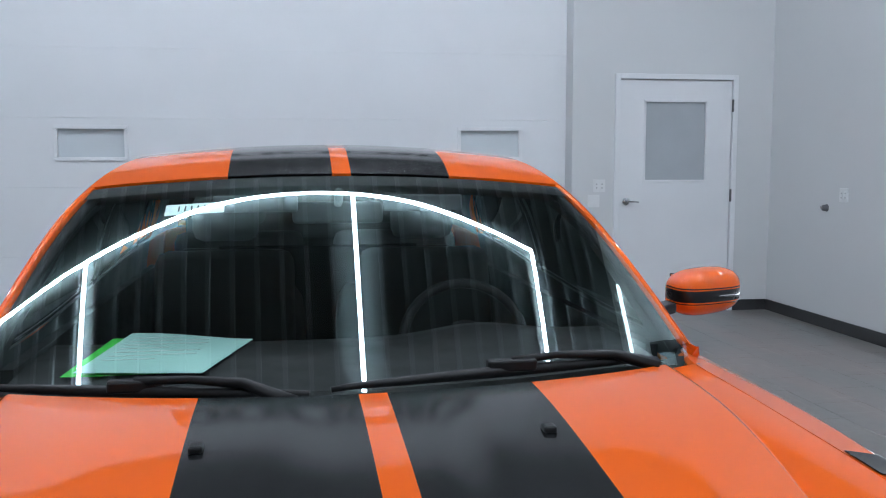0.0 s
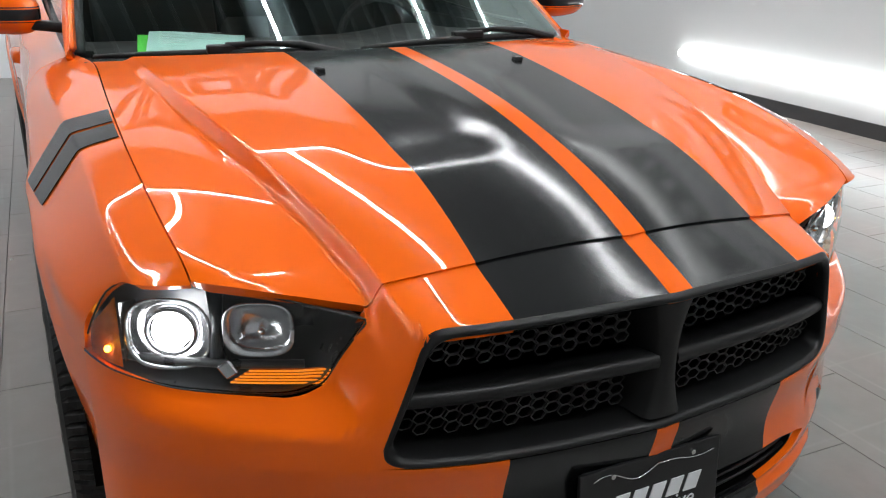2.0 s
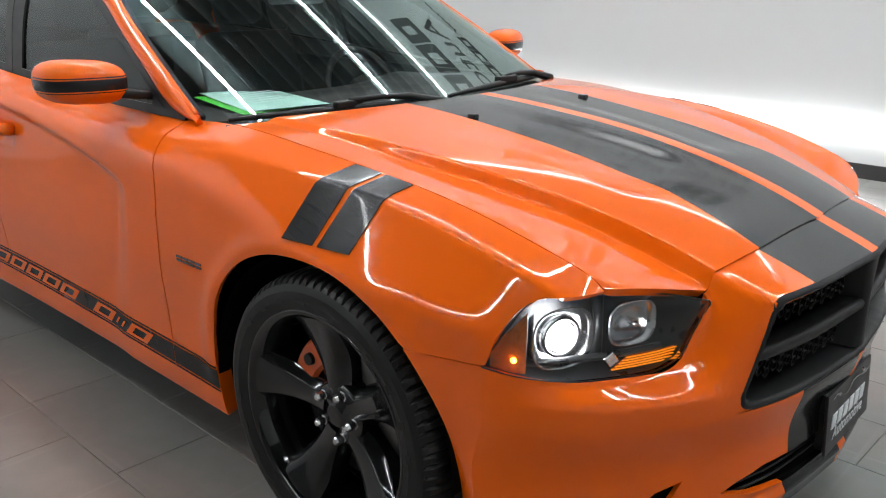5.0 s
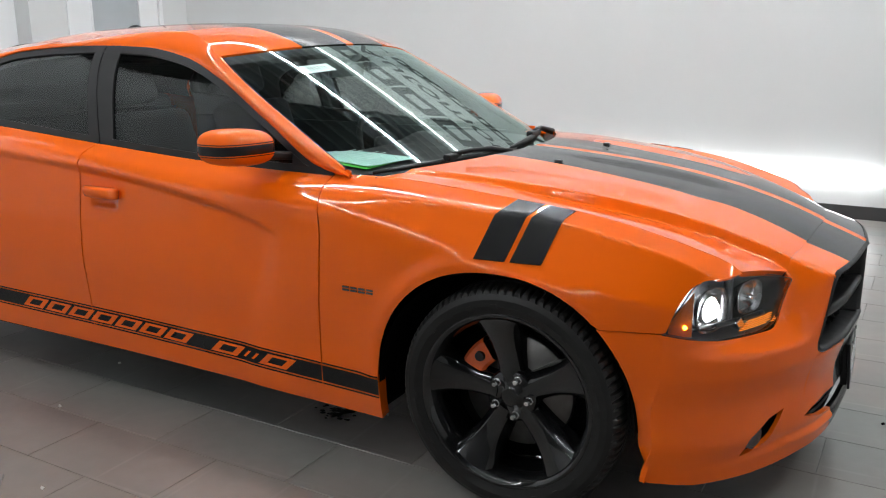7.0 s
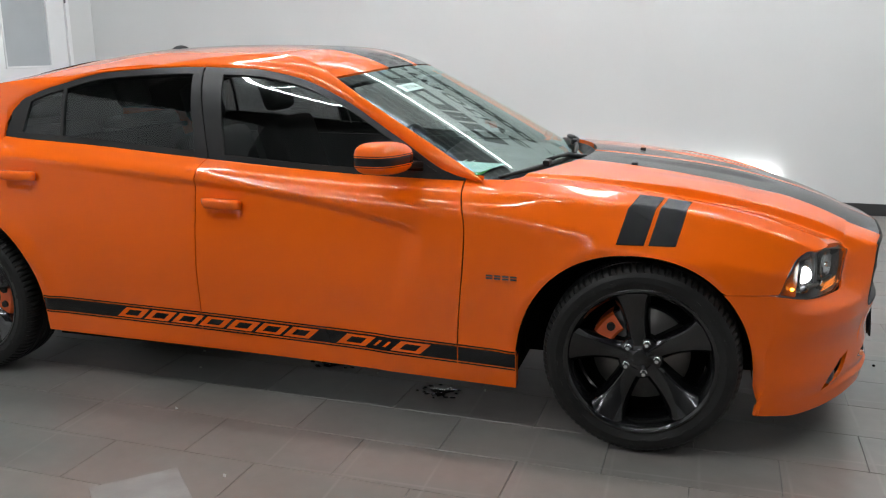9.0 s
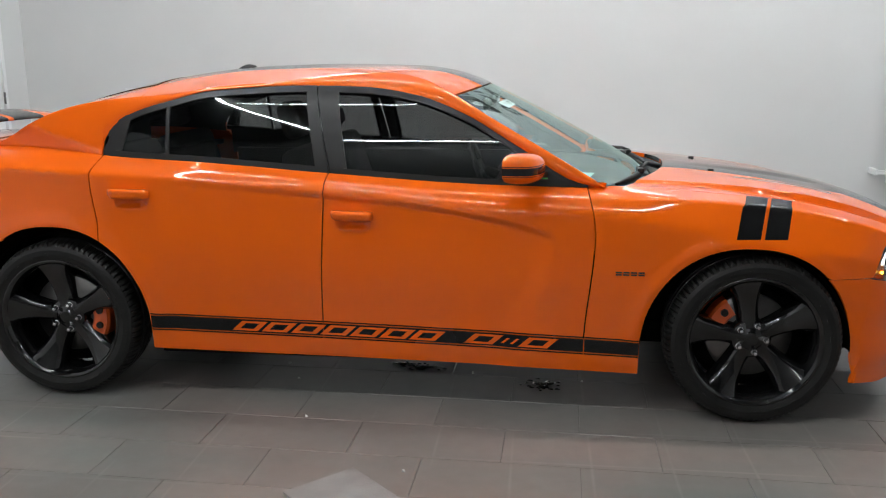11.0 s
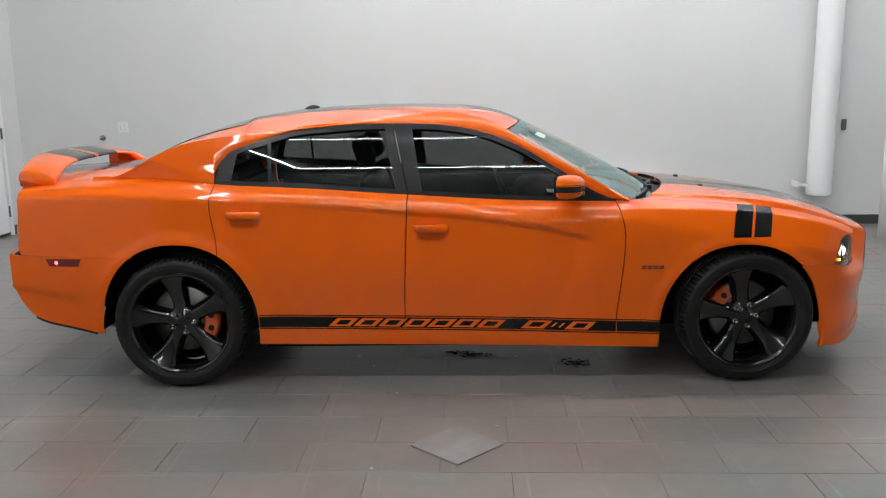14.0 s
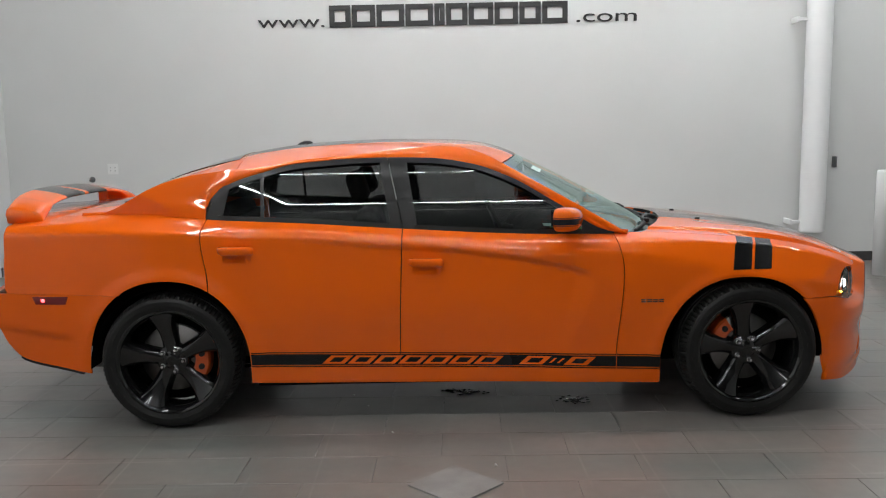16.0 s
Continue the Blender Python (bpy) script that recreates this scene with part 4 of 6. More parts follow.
def wheel(x, s, caliper_angle):
    w = new("wheel")
    w.parent = car
    w.location = (x, s * WHEEL_Y, WHEEL_Z)
    if s > 0:
        w.scale = (1, -1, 1)
    # tyre with grooved shoulders; its outer face looks to -y
    bm = bmesh.new()
    prof = [(0.268, 0.10), (0.268, -0.100), (0.280, -0.117), (0.304, -0.126), (0.325, -0.124), (0.340, -0.117), (0.350, -0.106), (0.357, -0.092), (0.3605, -0.072), (0.361, -0.045), (0.355, -0.042), (0.355, -0.034), (0.3615, -0.031), (0.3615, -0.006), (0.355, -0.003), (0.355, 0.005), (0.3615, 0.008), (0.361, 0.035), (0.355, 0.038), (0.355, 0.045), (0.360, 0.05), (0.355, 0.095), (0.325, 0.122), (0.28, 0.117), (0.268, 0.10)]
    n = 352
    rings = []
    for k in range(n):
        a = math.tau * k / n
        cut = k % 4 == 0
        ring = []
        for r, y in prof:
            rr = r - 0.007 if cut and r > 0.348 and abs(y) > 0.050 else r
            ring.append(bm.verts.new((rr * math.cos(a), y, rr * math.sin(a))))
        rings.append(ring)
    for k in range(n):
        a, b = rings[k], rings[(k + 1) % n]
        for i in range(len(prof) - 1):
            bm.faces.new((a[i], b[i], b[i + 1], a[i + 1]))
    bmesh.ops.recalc_face_normals(bm, faces=bm.faces)
    tyre = part("tyre", bm, RUBBER, w, "black rubber tyre with a grooved shoulder", smooth=False)
    # raised marks round the sidewall
    me = None
    for k in range(24):
        if k % 12 in (4, 5, 10, 11):
            continue
        if me is None:
            bm = bmesh.new()
            box(bm, 0.298, 0.312, -0.1263, -0.122, -0.010, 0.010)
            mark = part("sidewall_mark", bm, RUBBER, tyre, smooth=False)
            me = mark.data
        else:
            mark = new("sidewall_mark", me)
            mark.parent = tyre
        mark.rotation_euler = (0, -(math.tau * k / 24 + 0.1), 0)
    bm = bmesh.new()
    lathe(bm, [(0.252, 0.10), (0.240, 0.06), (0.236, -0.03), (0.240, -0.075), (0.252, -0.092), (0.262, -0.103), (0.268, -0.112), (0.265, -0.118), (0.256, -0.116), (0.248, -0.106), (0.238, -0.088), (0.232, -0.045), (0.232, 0.06), (0.246, 0.10)], 72)
    bmesh.ops.recalc_face_normals(bm, faces=bm.faces)
    rim = part("rim", bm, RIMPAINT, w, "gloss black five-spoke alloy rim")
    rim.scale = (1.05, 1, 1.05)
    me = None
    for k in range(5):
        if me is None:
            bm = bmesh.new()
            R = np.linspace(0.045, 0.246, 14)
            rows = []
            for r in R:
                t = (r - 0.045) / 0.201
                wd = 0.038 + 0.010 * t + 0.024 * t ** 3
                f = -0.060 + 0.010 * math.sin(t * math.pi) - 0.044 * t ** 1.5
                cut = 0.010 + 0.022 * math.sin(min(1.0, t * 1.15) * math.pi) ** 0.8
                edge = 0.50 + 0.22 * t
                rows.append([(r, y, z) for z, y in ((-wd - 0.004, f + 0.080), (-wd - 0.001, f + cut + 0.004), (-wd + 0.002, f + cut), (-wd * edge - 0.003, f + 0.0025), (-wd * edge + 0.003, f), (0.0, f - 0.0015), (wd * edge - 0.003, f), (wd * edge + 0.003, f + 0.0025), (wd - 0.002, f + cut), (wd + 0.001, f + cut + 0.004), (wd + 0.004, f + 0.080))])
            P = np.array(rows)
            sheet("", P, None, flange=0, bm=bm)
            bmesh.ops.recalc_face_normals(bm, faces=bm.faces)
            sp = part("spoke", bm, RIMPAINT, rim)
            me = sp.data
        else:
            sp = new("spoke", me)
            sp.parent = rim
        sp.rotation_euler = (0, -radians(27 + 72 * k), 0)
    bm = bmesh.new()
    lathe(bm, [(0.0, -0.066), (0.022, -0.068), (0.028, -0.066), (0.034, -0.060), (0.072, -0.058), (0.080, -0.050), (0.082, 0.02)], 40)
    bmesh.ops.recalc_face_normals(bm, faces=bm.faces)
    part("hub", bm, RIMPAINT, rim)
    me = None
    for k in range(5):
        a = radians(-3 + 72 * k)
        if me is None:
            bm = bmesh.new()
            lathe(bm, [(0.0, -0.024), (0.007, -0.023), (0.0105, -0.018), (0.0105, 0.0), (0.013, 0.001), (0.013, 0.008)], 6)
            bmesh.ops.recalc_face_normals(bm, faces=bm.faces)
            nut = part("lug_nut", bm, STEEL, rim, "bright steel lug nut", smooth=False)
            me = nut.data
        else:
            nut = tagged(new("lug_nut", me), "bright steel lug nut")
            nut.parent = rim
        nut.location = (0.0575 * math.cos(a), -0.060, 0.0575 * math.sin(a))
    bm = bmesh.new()
    lathe(bm, [(0.07, -0.004), (0.075, -0.002), (0.178, -0.002), (0.180, 0.0), (0.180, 0.026), (0.07, 0.026)], 64)
    bmesh.ops.recalc_face_normals(bm, faces=bm.faces)
    part("brake_disc", bm, DISC, w, "grey steel brake disc")
    bm = bmesh.new()
    a0 = radians(caliper_angle)
    lathe(bm, [(0.115, -0.030), (0.125, -0.040), (0.185, -0.040), (0.195, -0.028), (0.195, 0.05), (0.115, 0.05)], 14, Matrix.Rotation(-(a0 - radians(26)), 4, "Y"), radians(52))
    bmesh.ops.recalc_face_normals(bm, faces=bm.faces)
    cal = part("brake_caliper", bm, CALIPER, w, "orange brake caliper", smooth=False)
    for da in (-13, 13):
        a = a0 + radians(da)
        bm = bmesh.new()
        bmesh.ops.create_cone(bm, cap_ends=True, segments=16, radius1=0.017, radius2=0.015, depth=0.012, matrix=Matrix.Translation((0.155 * math.cos(a), -0.044, 0.155 * math.sin(a))) @ Matrix.Rotation(radians(90), 4, "X"))
        part("piston_cap", bm, PLASTIC, cal, smooth=False)
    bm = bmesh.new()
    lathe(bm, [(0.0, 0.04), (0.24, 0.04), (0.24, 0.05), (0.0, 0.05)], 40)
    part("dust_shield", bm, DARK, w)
    return w


for s in (-1, 1):
    wheel(AXLE, s, 150)
    wheel(-AXLE, s, -3)


def under():
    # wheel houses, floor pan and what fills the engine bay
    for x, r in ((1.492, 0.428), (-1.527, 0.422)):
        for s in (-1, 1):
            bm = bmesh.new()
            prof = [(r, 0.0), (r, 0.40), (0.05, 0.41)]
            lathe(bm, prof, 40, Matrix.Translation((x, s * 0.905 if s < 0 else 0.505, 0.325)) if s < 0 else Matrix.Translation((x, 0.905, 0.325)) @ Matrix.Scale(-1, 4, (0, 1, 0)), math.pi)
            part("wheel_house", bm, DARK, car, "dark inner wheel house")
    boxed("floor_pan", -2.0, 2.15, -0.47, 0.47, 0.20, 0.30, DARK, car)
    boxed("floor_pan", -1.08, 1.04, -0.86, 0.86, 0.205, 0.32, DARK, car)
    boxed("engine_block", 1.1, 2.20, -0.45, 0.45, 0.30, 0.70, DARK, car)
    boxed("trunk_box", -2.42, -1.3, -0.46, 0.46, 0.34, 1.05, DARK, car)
    for y in (-0.22, 0.22):
        bm = bmesh.new()
        tube(bm, [(-2.3, y * 2.2, 0.26), (-1.2, y * 2.0, 0.22), (0.6, y, 0.19)], 0.03, 10)
        part("exhaust_pipe", bm, DISC, car)


under()

# ---- the car's details ----


def letters(name, text, size, mat, parent, m, depth=0.0005, shear=0.0, width=0.0):
    """A word in the built-in font, as a mesh, centred; width: squeezed to it."""
    cu = bpy.data.curves.new(name, "FONT")
    cu.body, cu.size, cu.extrude, cu.shear, cu.align_x = text, size, depth, shear, "CENTER"
    tmp = bpy.data.objects.new(name, cu)
    scene.collection.objects.link(tmp)
    bpy.context.view_layer.update()
    me = bpy.data.meshes.new_from_object(tmp.evaluated_get(bpy.context.evaluated_depsgraph_get()))
    bpy.data.objects.remove(tmp)
    if width:
        xs = [v.co.x for v in me.vertices]
        k = width / (max(xs) - min(xs))
        for v in me.vertices:
            v.co.x *= k
    me.materials.clear()
    me.materials.append(mat)
    ob = new(name, me)
    if parent:
        ob.parent = parent
    ob.matrix_local = m
    return ob



def bow(a, corner, b, n):
    """A rounded corner between the points a and b."""
    return [tuple((1 - t) ** 2 * p + 2 * t * (1 - t) * c + t * t * q for p, c, q in zip(a, corner, b)) for t in np.linspace(0, 1, n)]


def grille_line(inset):
    """The grille's outline as (y, z), all round, with rounded corners."""
    wide = 0.426 - 0.9 * inset
    top, foot = float(grille_top(wide)) - inset, 0.512 + inset
    side = lambda z: float(grille_side(z)) - inset
    half = [(y, float(grille_top(y)) - inset) for y in np.linspace(0, wide - 0.035, 22)]
    half += bow(half[-1], (wide, top), (side(top - 0.035), top - 0.035), 8)[1:]
    half += [(side(z), z) for z in np.linspace(top - 0.035, foot + 0.042, 12)[1:]]
    half += bow(half[-1], (side(foot), foot), (side(foot) - 0.052, foot), 10)[1:]
    half += [(y, foot) for y in np.linspace(side(foot) - 0.052, 0, 22)[1:]]
    return half + [(-y, z) for y, z in half[-2:0:-1]]


MESHGREY = material("mesh_grey", (0.014, 0.0142, 0.0145), 0.5, 0, 0, 0.1, 20)


def grille():
    frame_ = new("grille")
    frame_.parent = car
    tagged(frame_, "matt black cross-bar grille with honeycomb mesh")

    def loop(inset, back):
        return [(float(nose(y, 0.5)) - back, y, z) for y, z in grille_line(inset)]

    loops = [loop(-0.007, 0.008), loop(-0.002, 0.0), loop(0.003, -0.003), loop(0.008, 0.001), loop(0.012, 0.010), loop(0.018, 0.10), loop(0.020, 0.15)]
    bm = bmesh.new()
    vs = [[bm.verts.new(p) for p in lp] for lp in loops]
    n = len(vs[0])
    for a, b in zip(vs, vs[1:]):
        for k in range(n):
            bm.faces.new((a[k], a[(k + 1) % n], b[(k + 1) % n], b[k]))
    bmesh.ops.recalc_face_normals(bm, faces=bm.faces)
    part("surround", bm, PLASTIC, frame_)
    # cross bars
    for s in (-1, 1):
        bm = bmesh.new()
        prof = ((-0.075, -0.006), (-0.075, 0.006), (-0.016, 0.014), (-0.004, 0.0125), (0.001, 0.003), (-0.002, -0.010), (-0.014, -0.013))
        rings = []
        for y in np.linspace(0.02, 0.462, 24):
            zc = 0.636 - 0.012 * (y / 0.46) ** 2
            rings.append([bm.verts.new((float(nose(y, 0.5)) - 0.006 + px, s * y, zc + pz)) for px, pz in prof])
        for r0, r1 in zip(rings, rings[1:]):
            for k in range(len(prof)):
                bm.faces.new((r0[k], r0[(k + 1) % len(prof)], r1[(k + 1) % len(prof)], r1[k]))
        bmesh.ops.recalc_face_normals(bm, faces=bm.faces)
        part("cross_bar", bm, PLASTIC, frame_)
    bm = bmesh.new()
    rings = []
    for z in np.linspace(0.530, 0.748, 16):
        w = 0.019 + 0.020 * abs((z - 0.636) / 0.11) ** 2.5
        x = 2.432
        rings.append([bm.verts.new(p) for p in ((x - 0.12, -w - 0.02, z), (x - 0.012, -w - 0.004, z), (x, -w + 0.008, z), (x + 0.002, 0, z), (x, w - 0.008, z), (x - 0.012, w + 0.004, z), (x - 0.12, w + 0.02, z))])
    for r0, r1 in zip(rings, rings[1:]):
        for k in range(6):
            bm.faces.new((r0[k], r0[k + 1], r1[k + 1], r1[k]))
    bmesh.ops.recalc_face_normals(bm, faces=bm.faces)
    part("centre_post", bm, PLASTIC, frame_)
    # honeycomb in each half of each opening
    for s in (-1, 1):
        for z0, z1 in ((0.680, 0.740), (0.558, 0.616)):
            bm = bmesh.new()
            hw, hh = 0.0165, 0.0105
            rowh, row = 0.0204, 0
            z = z0
            while z < z1:
                y = 0.075 + (hw * 1.5 if row % 2 else 0)
                while y < float(grille_side(z)) - 0.035:
                    ring = []
                    for k in range(6):
                        a = math.tau * k / 6
                        ring.append((math.cos(a) * hw, math.sin(a) * hh * 1.12))
                    x = float(nose(y, 0.5)) - 0.042
                    o = [bm.verts.new((x, s * (y + p[0]), z + p[1])) for p in ring]
                    i = [bm.verts.new((x, s * (y + p[0] * 0.82), z + p[1] * 0.80)) for p in ring]
                    d = [bm.verts.new((x - 0.005, s * (y + p[0] * 0.82), z + p[1] * 0.80)) for p in ring]
                    for k in range(6):
                        j = (k + 1) % 6
                        bm.faces.new((o[k], o[j], i[j], i[k]))
                        bm.faces.new((i[k], i[j], d[j], d[k]))
                    y += hw * 3
                z += rowh / 2
                row += 1
            part("honeycomb", bm, MESHGREY, frame_, kind="stuff", smooth=False)
    boxed("grille_back", 2.18, 2.20, -0.44, 0.44, 0.50, 0.74, DARK, frame_)


grille()
for s in (-1, 1):
    arc = np.array(bow((float(grille_side(0.554)), 0.554), (float(grille_side(0.512)), 0.512), (float(grille_side(0.512)) - 0.052, 0.512), 12))
    heel = np.array([float(grille_side(0.512)) + 0.004, 0.508])
    G = heel[None, None] + np.linspace(0.0, 1.0, 4)[:, None, None] * (arc - heel)[None]
    sheet("grille_corner", np.stack([nose(G[:, :, 0], 0.5) + 0.0005, s * G[:, :, 0], G[:, :, 1]], axis=2), PAINT, car, 0.0)

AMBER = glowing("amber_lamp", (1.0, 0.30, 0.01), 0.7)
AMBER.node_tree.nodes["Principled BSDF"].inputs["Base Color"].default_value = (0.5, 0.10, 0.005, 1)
AMBER_HOT = glowing("amber_bulb", (1.0, 0.42, 0.03), 14.0)
XENON = glowing("projector_glow", (0.95, 0.97, 1.0), 15.0)


def headlamp(s):
    lamp = new("headlamp")
    lamp.parent = car
    tagged(lamp, "lit projector headlamp behind a clear cover")
    ys = np.unique(np.concatenate([np.linspace(0.484, 0.891, 50), [0.52, 0.555]]))
    lo, hi = lamp_low(ys), np.maximum(lamp_high(ys), lamp_low(ys) + 0.001)
    rows = np.linspace(0, 1, 20)[:, None]
    Z = lo[None] + rows * (hi - lo)[None]
    Y = np.broadcast_to(ys[None], Z.shape)
    edge = np.sin(rows * math.pi) ** 0.7 * np.clip((hi - lo) / 0.12, 0, 1)[None]
    # the cover leans back towards its top, as the fender and the hood do
    lean = smooth_curve((0.48, 0.60, 0.733, 0.824, 0.892), (0.0, 0.022, 0.035, 0.025, 0.0))(ys)[None] * ease(0.66, 0.80, Z)
    X = nose(Y, np.maximum(Z, lamp_foot(Y))) - lean * 0.4
    sheet("cover", np.stack([X + 0.006 * edge, s * Y, Z], axis=2), LENS, lamp, 0.004, flip=s < 0)
    depth = 0.10 * np.sin(np.clip(rows, 0, 1) * math.pi) ** 0.4 * np.clip((hi - lo) / 0.06, 0, 1)[None]
    sheet("housing", np.stack([X - 0.012 - depth, s * Y, Z], axis=2), HOUSING, lamp, 0.0, flip=s < 0)
    # rim round the cover
    bm = bmesh.new()
    k = list(range(0, len(ys)))
    pts = [(X[0, j] - 0.002, s * Y[0, j], Z[0, j]) for j in k] + [(X[-1, j] - 0.004, s * Y[-1, j], Z[-1, j]) for j in k[::-1]]
    tube(bm, pts + pts[:1], 0.0018, 6)
    part("gasket", bm, PLASTIC, lamp)

    def at(y, z, back):
        return Vector((float(nose(y, max(z, 0.62))) - back, s * y, z))

    turn = Matrix.Rotation(s * radians(24), 4, "Z") @ Matrix.Rotation(radians(90), 4, "Z")

    def bowl(name, y, z, back, prof, mat, flat=1.0, n=28, square=2.0):
        bm = bmesh.new()
        lathe(bm, prof, n)
        for v in bm.verts:
            r = math.hypot(v.co.x, v.co.z)
            if square > 2 and r > 1e-5:
                k = (abs(v.co.x / r) ** square + abs(v.co.z / r) ** square) ** (-1 / square)
                k = 1 + (k - 1) * min(1.0, r / 0.06)
                v.co.x *= k
                v.co.z *= k
            v.co.z *= flat
            v.co = Matrix.Translation(at(y, z, back)) @ turn @ v.co
        bmesh.ops.recalc_face_normals(bm, faces=bm.faces)
        return part(name, bm, mat, lamp)

    # profiles run (radius, y): -y looks ahead
    bowl("projector_bowl", 0.757, 0.688, 0.062, [(0.071, -0.022), (0.068, -0.026), (0.062, -0.012), (0.050, 0.010), (0.040, 0.014), (0.036, 0.004)], DULLBOWL, 0.93, 40, 2.7)
    bowl("projector_ring", 0.757, 0.688, 0.058, [(0.044, 0.002), (0.044, -0.010), (0.040, -0.014), (0.036, -0.008)], DULLBOWL)
    bowl("projector_lens", 0.757, 0.688, 0.058, [(0.0, -0.034), (0.013, -0.032), (0.024, -0.024), (0.031, -0.011), (0.033, 0.0)], XENON)
    bowl("reflector", 0.628, 0.704, 0.055, [(0.058, -0.018), (0.055, -0.022), (0.047, 0.004), (0.030, 0.022), (0.0, 0.028)], LAMPCHROME, 0.84, 40, 3.2)
    bowl("reflector_bulb", 0.628, 0.703, 0.040, [(0.0, -0.012), (0.006, -0.010), (0.008, 0.0), (0.008, 0.02)], CHROME)
    # dark blade between the bowls, and the lower shelf
    bm = bmesh.new()
    a, b = at(0.695, 0.64, 0.050), at(0.690, 0.765, 0.060)
    tube(bm, [a, (a + b) / 2 + Vector((0.006, 0, 0)), b], [0.014, 0.009, 0.014], 8)
    part("bezel_blade", bm, HOUSING, lamp)
    bm = bmesh.new()
    pts = [at(y, 0.642, 0.034) for y in np.linspace(0.57, 0.86, 14)]
    tube(bm, pts, 0.008, 8)
    part("bezel_shelf", bm, HOUSING, lamp)
    bm = bmesh.new()
    p = at(0.683, 0.636, 0.030)
    box(bm, -0.010, 0.010, -0.013, 0.013, -0.014, 0.014, 0.003, Matrix.Translation(p) @ Matrix.Rotation(s * radians(30), 4, "Z") @ Matrix.Rotation(radians(35), 4, "X"))
    part("side_reflector", bm, CHROME, lamp, smooth=False)
    # bright strip between the bowl and the amber corner
    yt = np.linspace(0.806, 0.834, 6)[None]
    Zt = np.linspace(0.635, 0.742, 12)[:, None] + 0 * yt
    Yt = np.broadcast_to(yt, Zt.shape)
    sheet("bezel_trim", np.stack([nose(Yt, Zt) - 0.020 - 1.1 * (0.834 - Yt), s * Yt, Zt], axis=2), LAMPCHROME, lamp, 0.0, "bright lamp bezel strip", flip=s < 0)
    # amber strip below the reflector and amber corner lamp
    ya = np.linspace(0.536, 0.684, 24)[None]
    Za = 0.610 + 0.03 * np.maximum(0, 0.58 - ya) + np.linspace(0, 1, 4)[:, None] * np.clip((0.686 - ya) / 0.034, 0.02, 1) * 0.028
    Ya = np.broadcast_to(ya, Za.shape)
    sheet("amber_backing", np.stack([nose(Ya, np.maximum(Za, 0.62)) - 0.026, s * Ya, Za], axis=2), AMBERLENS, lamp, 0.0, "amber ribbed lamp backing", flip=s < 0)
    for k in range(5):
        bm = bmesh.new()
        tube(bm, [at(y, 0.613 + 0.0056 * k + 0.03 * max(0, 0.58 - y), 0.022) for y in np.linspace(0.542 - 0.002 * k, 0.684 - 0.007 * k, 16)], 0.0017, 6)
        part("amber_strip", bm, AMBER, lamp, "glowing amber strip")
    yb = np.linspace(0.838, 0.880, 8)
    zb0, zb1 = lamp_low(yb) + 0.006, np.minimum(lamp_high(yb) - 0.006, 0.755 - 1.6 * (yb - 0.838))
    rw = np.linspace(0, 1, 8)[:, None]
    Zb = zb0[None] + rw * (np.maximum(zb1, zb0 + 0.002) - zb0)[None]
    Yb = np.broadcast_to(yb[None], Zb.shape)
    sheet("corner_reflector", np.stack([nose(Yb, np.maximum(Zb, 0.62)) - 0.016, s * Yb, Zb], axis=2), AMBERLENS, lamp, 0.0, "amber corner reflector", flip=s < 0)
    bm = bmesh.new()
    bmesh.ops.create_uvsphere(bm, u_segments=12, v_segments=8, radius=0.006, matrix=Matrix.Translation(at(0.858, 0.657, 0.010)))
    part("corner_bulb", bm, AMBER_HOT, lamp, "lit amber bulb")


HOUSING = material("lamp_housing", (0.026, 0.027, 0.029), 0.3, 0, 0.0, 0.1, 20)
DULLBOWL = material("dull_lamp_bowl", (0.46, 0.46, 0.47), 0.24, 1.0, 0, 0.2, 40)
LAMPCHROME = material("lamp_reflector", (0.60, 0.60, 0.61), 0.25, 1.0, 0, 0.05, 20)
AMBERLENS = material("amber_lens", (0.36, 0.095, 0.012), 0.2, 0, 0.2, 0.3, 90)
for s in (-1, 1):
    headlamp(s)


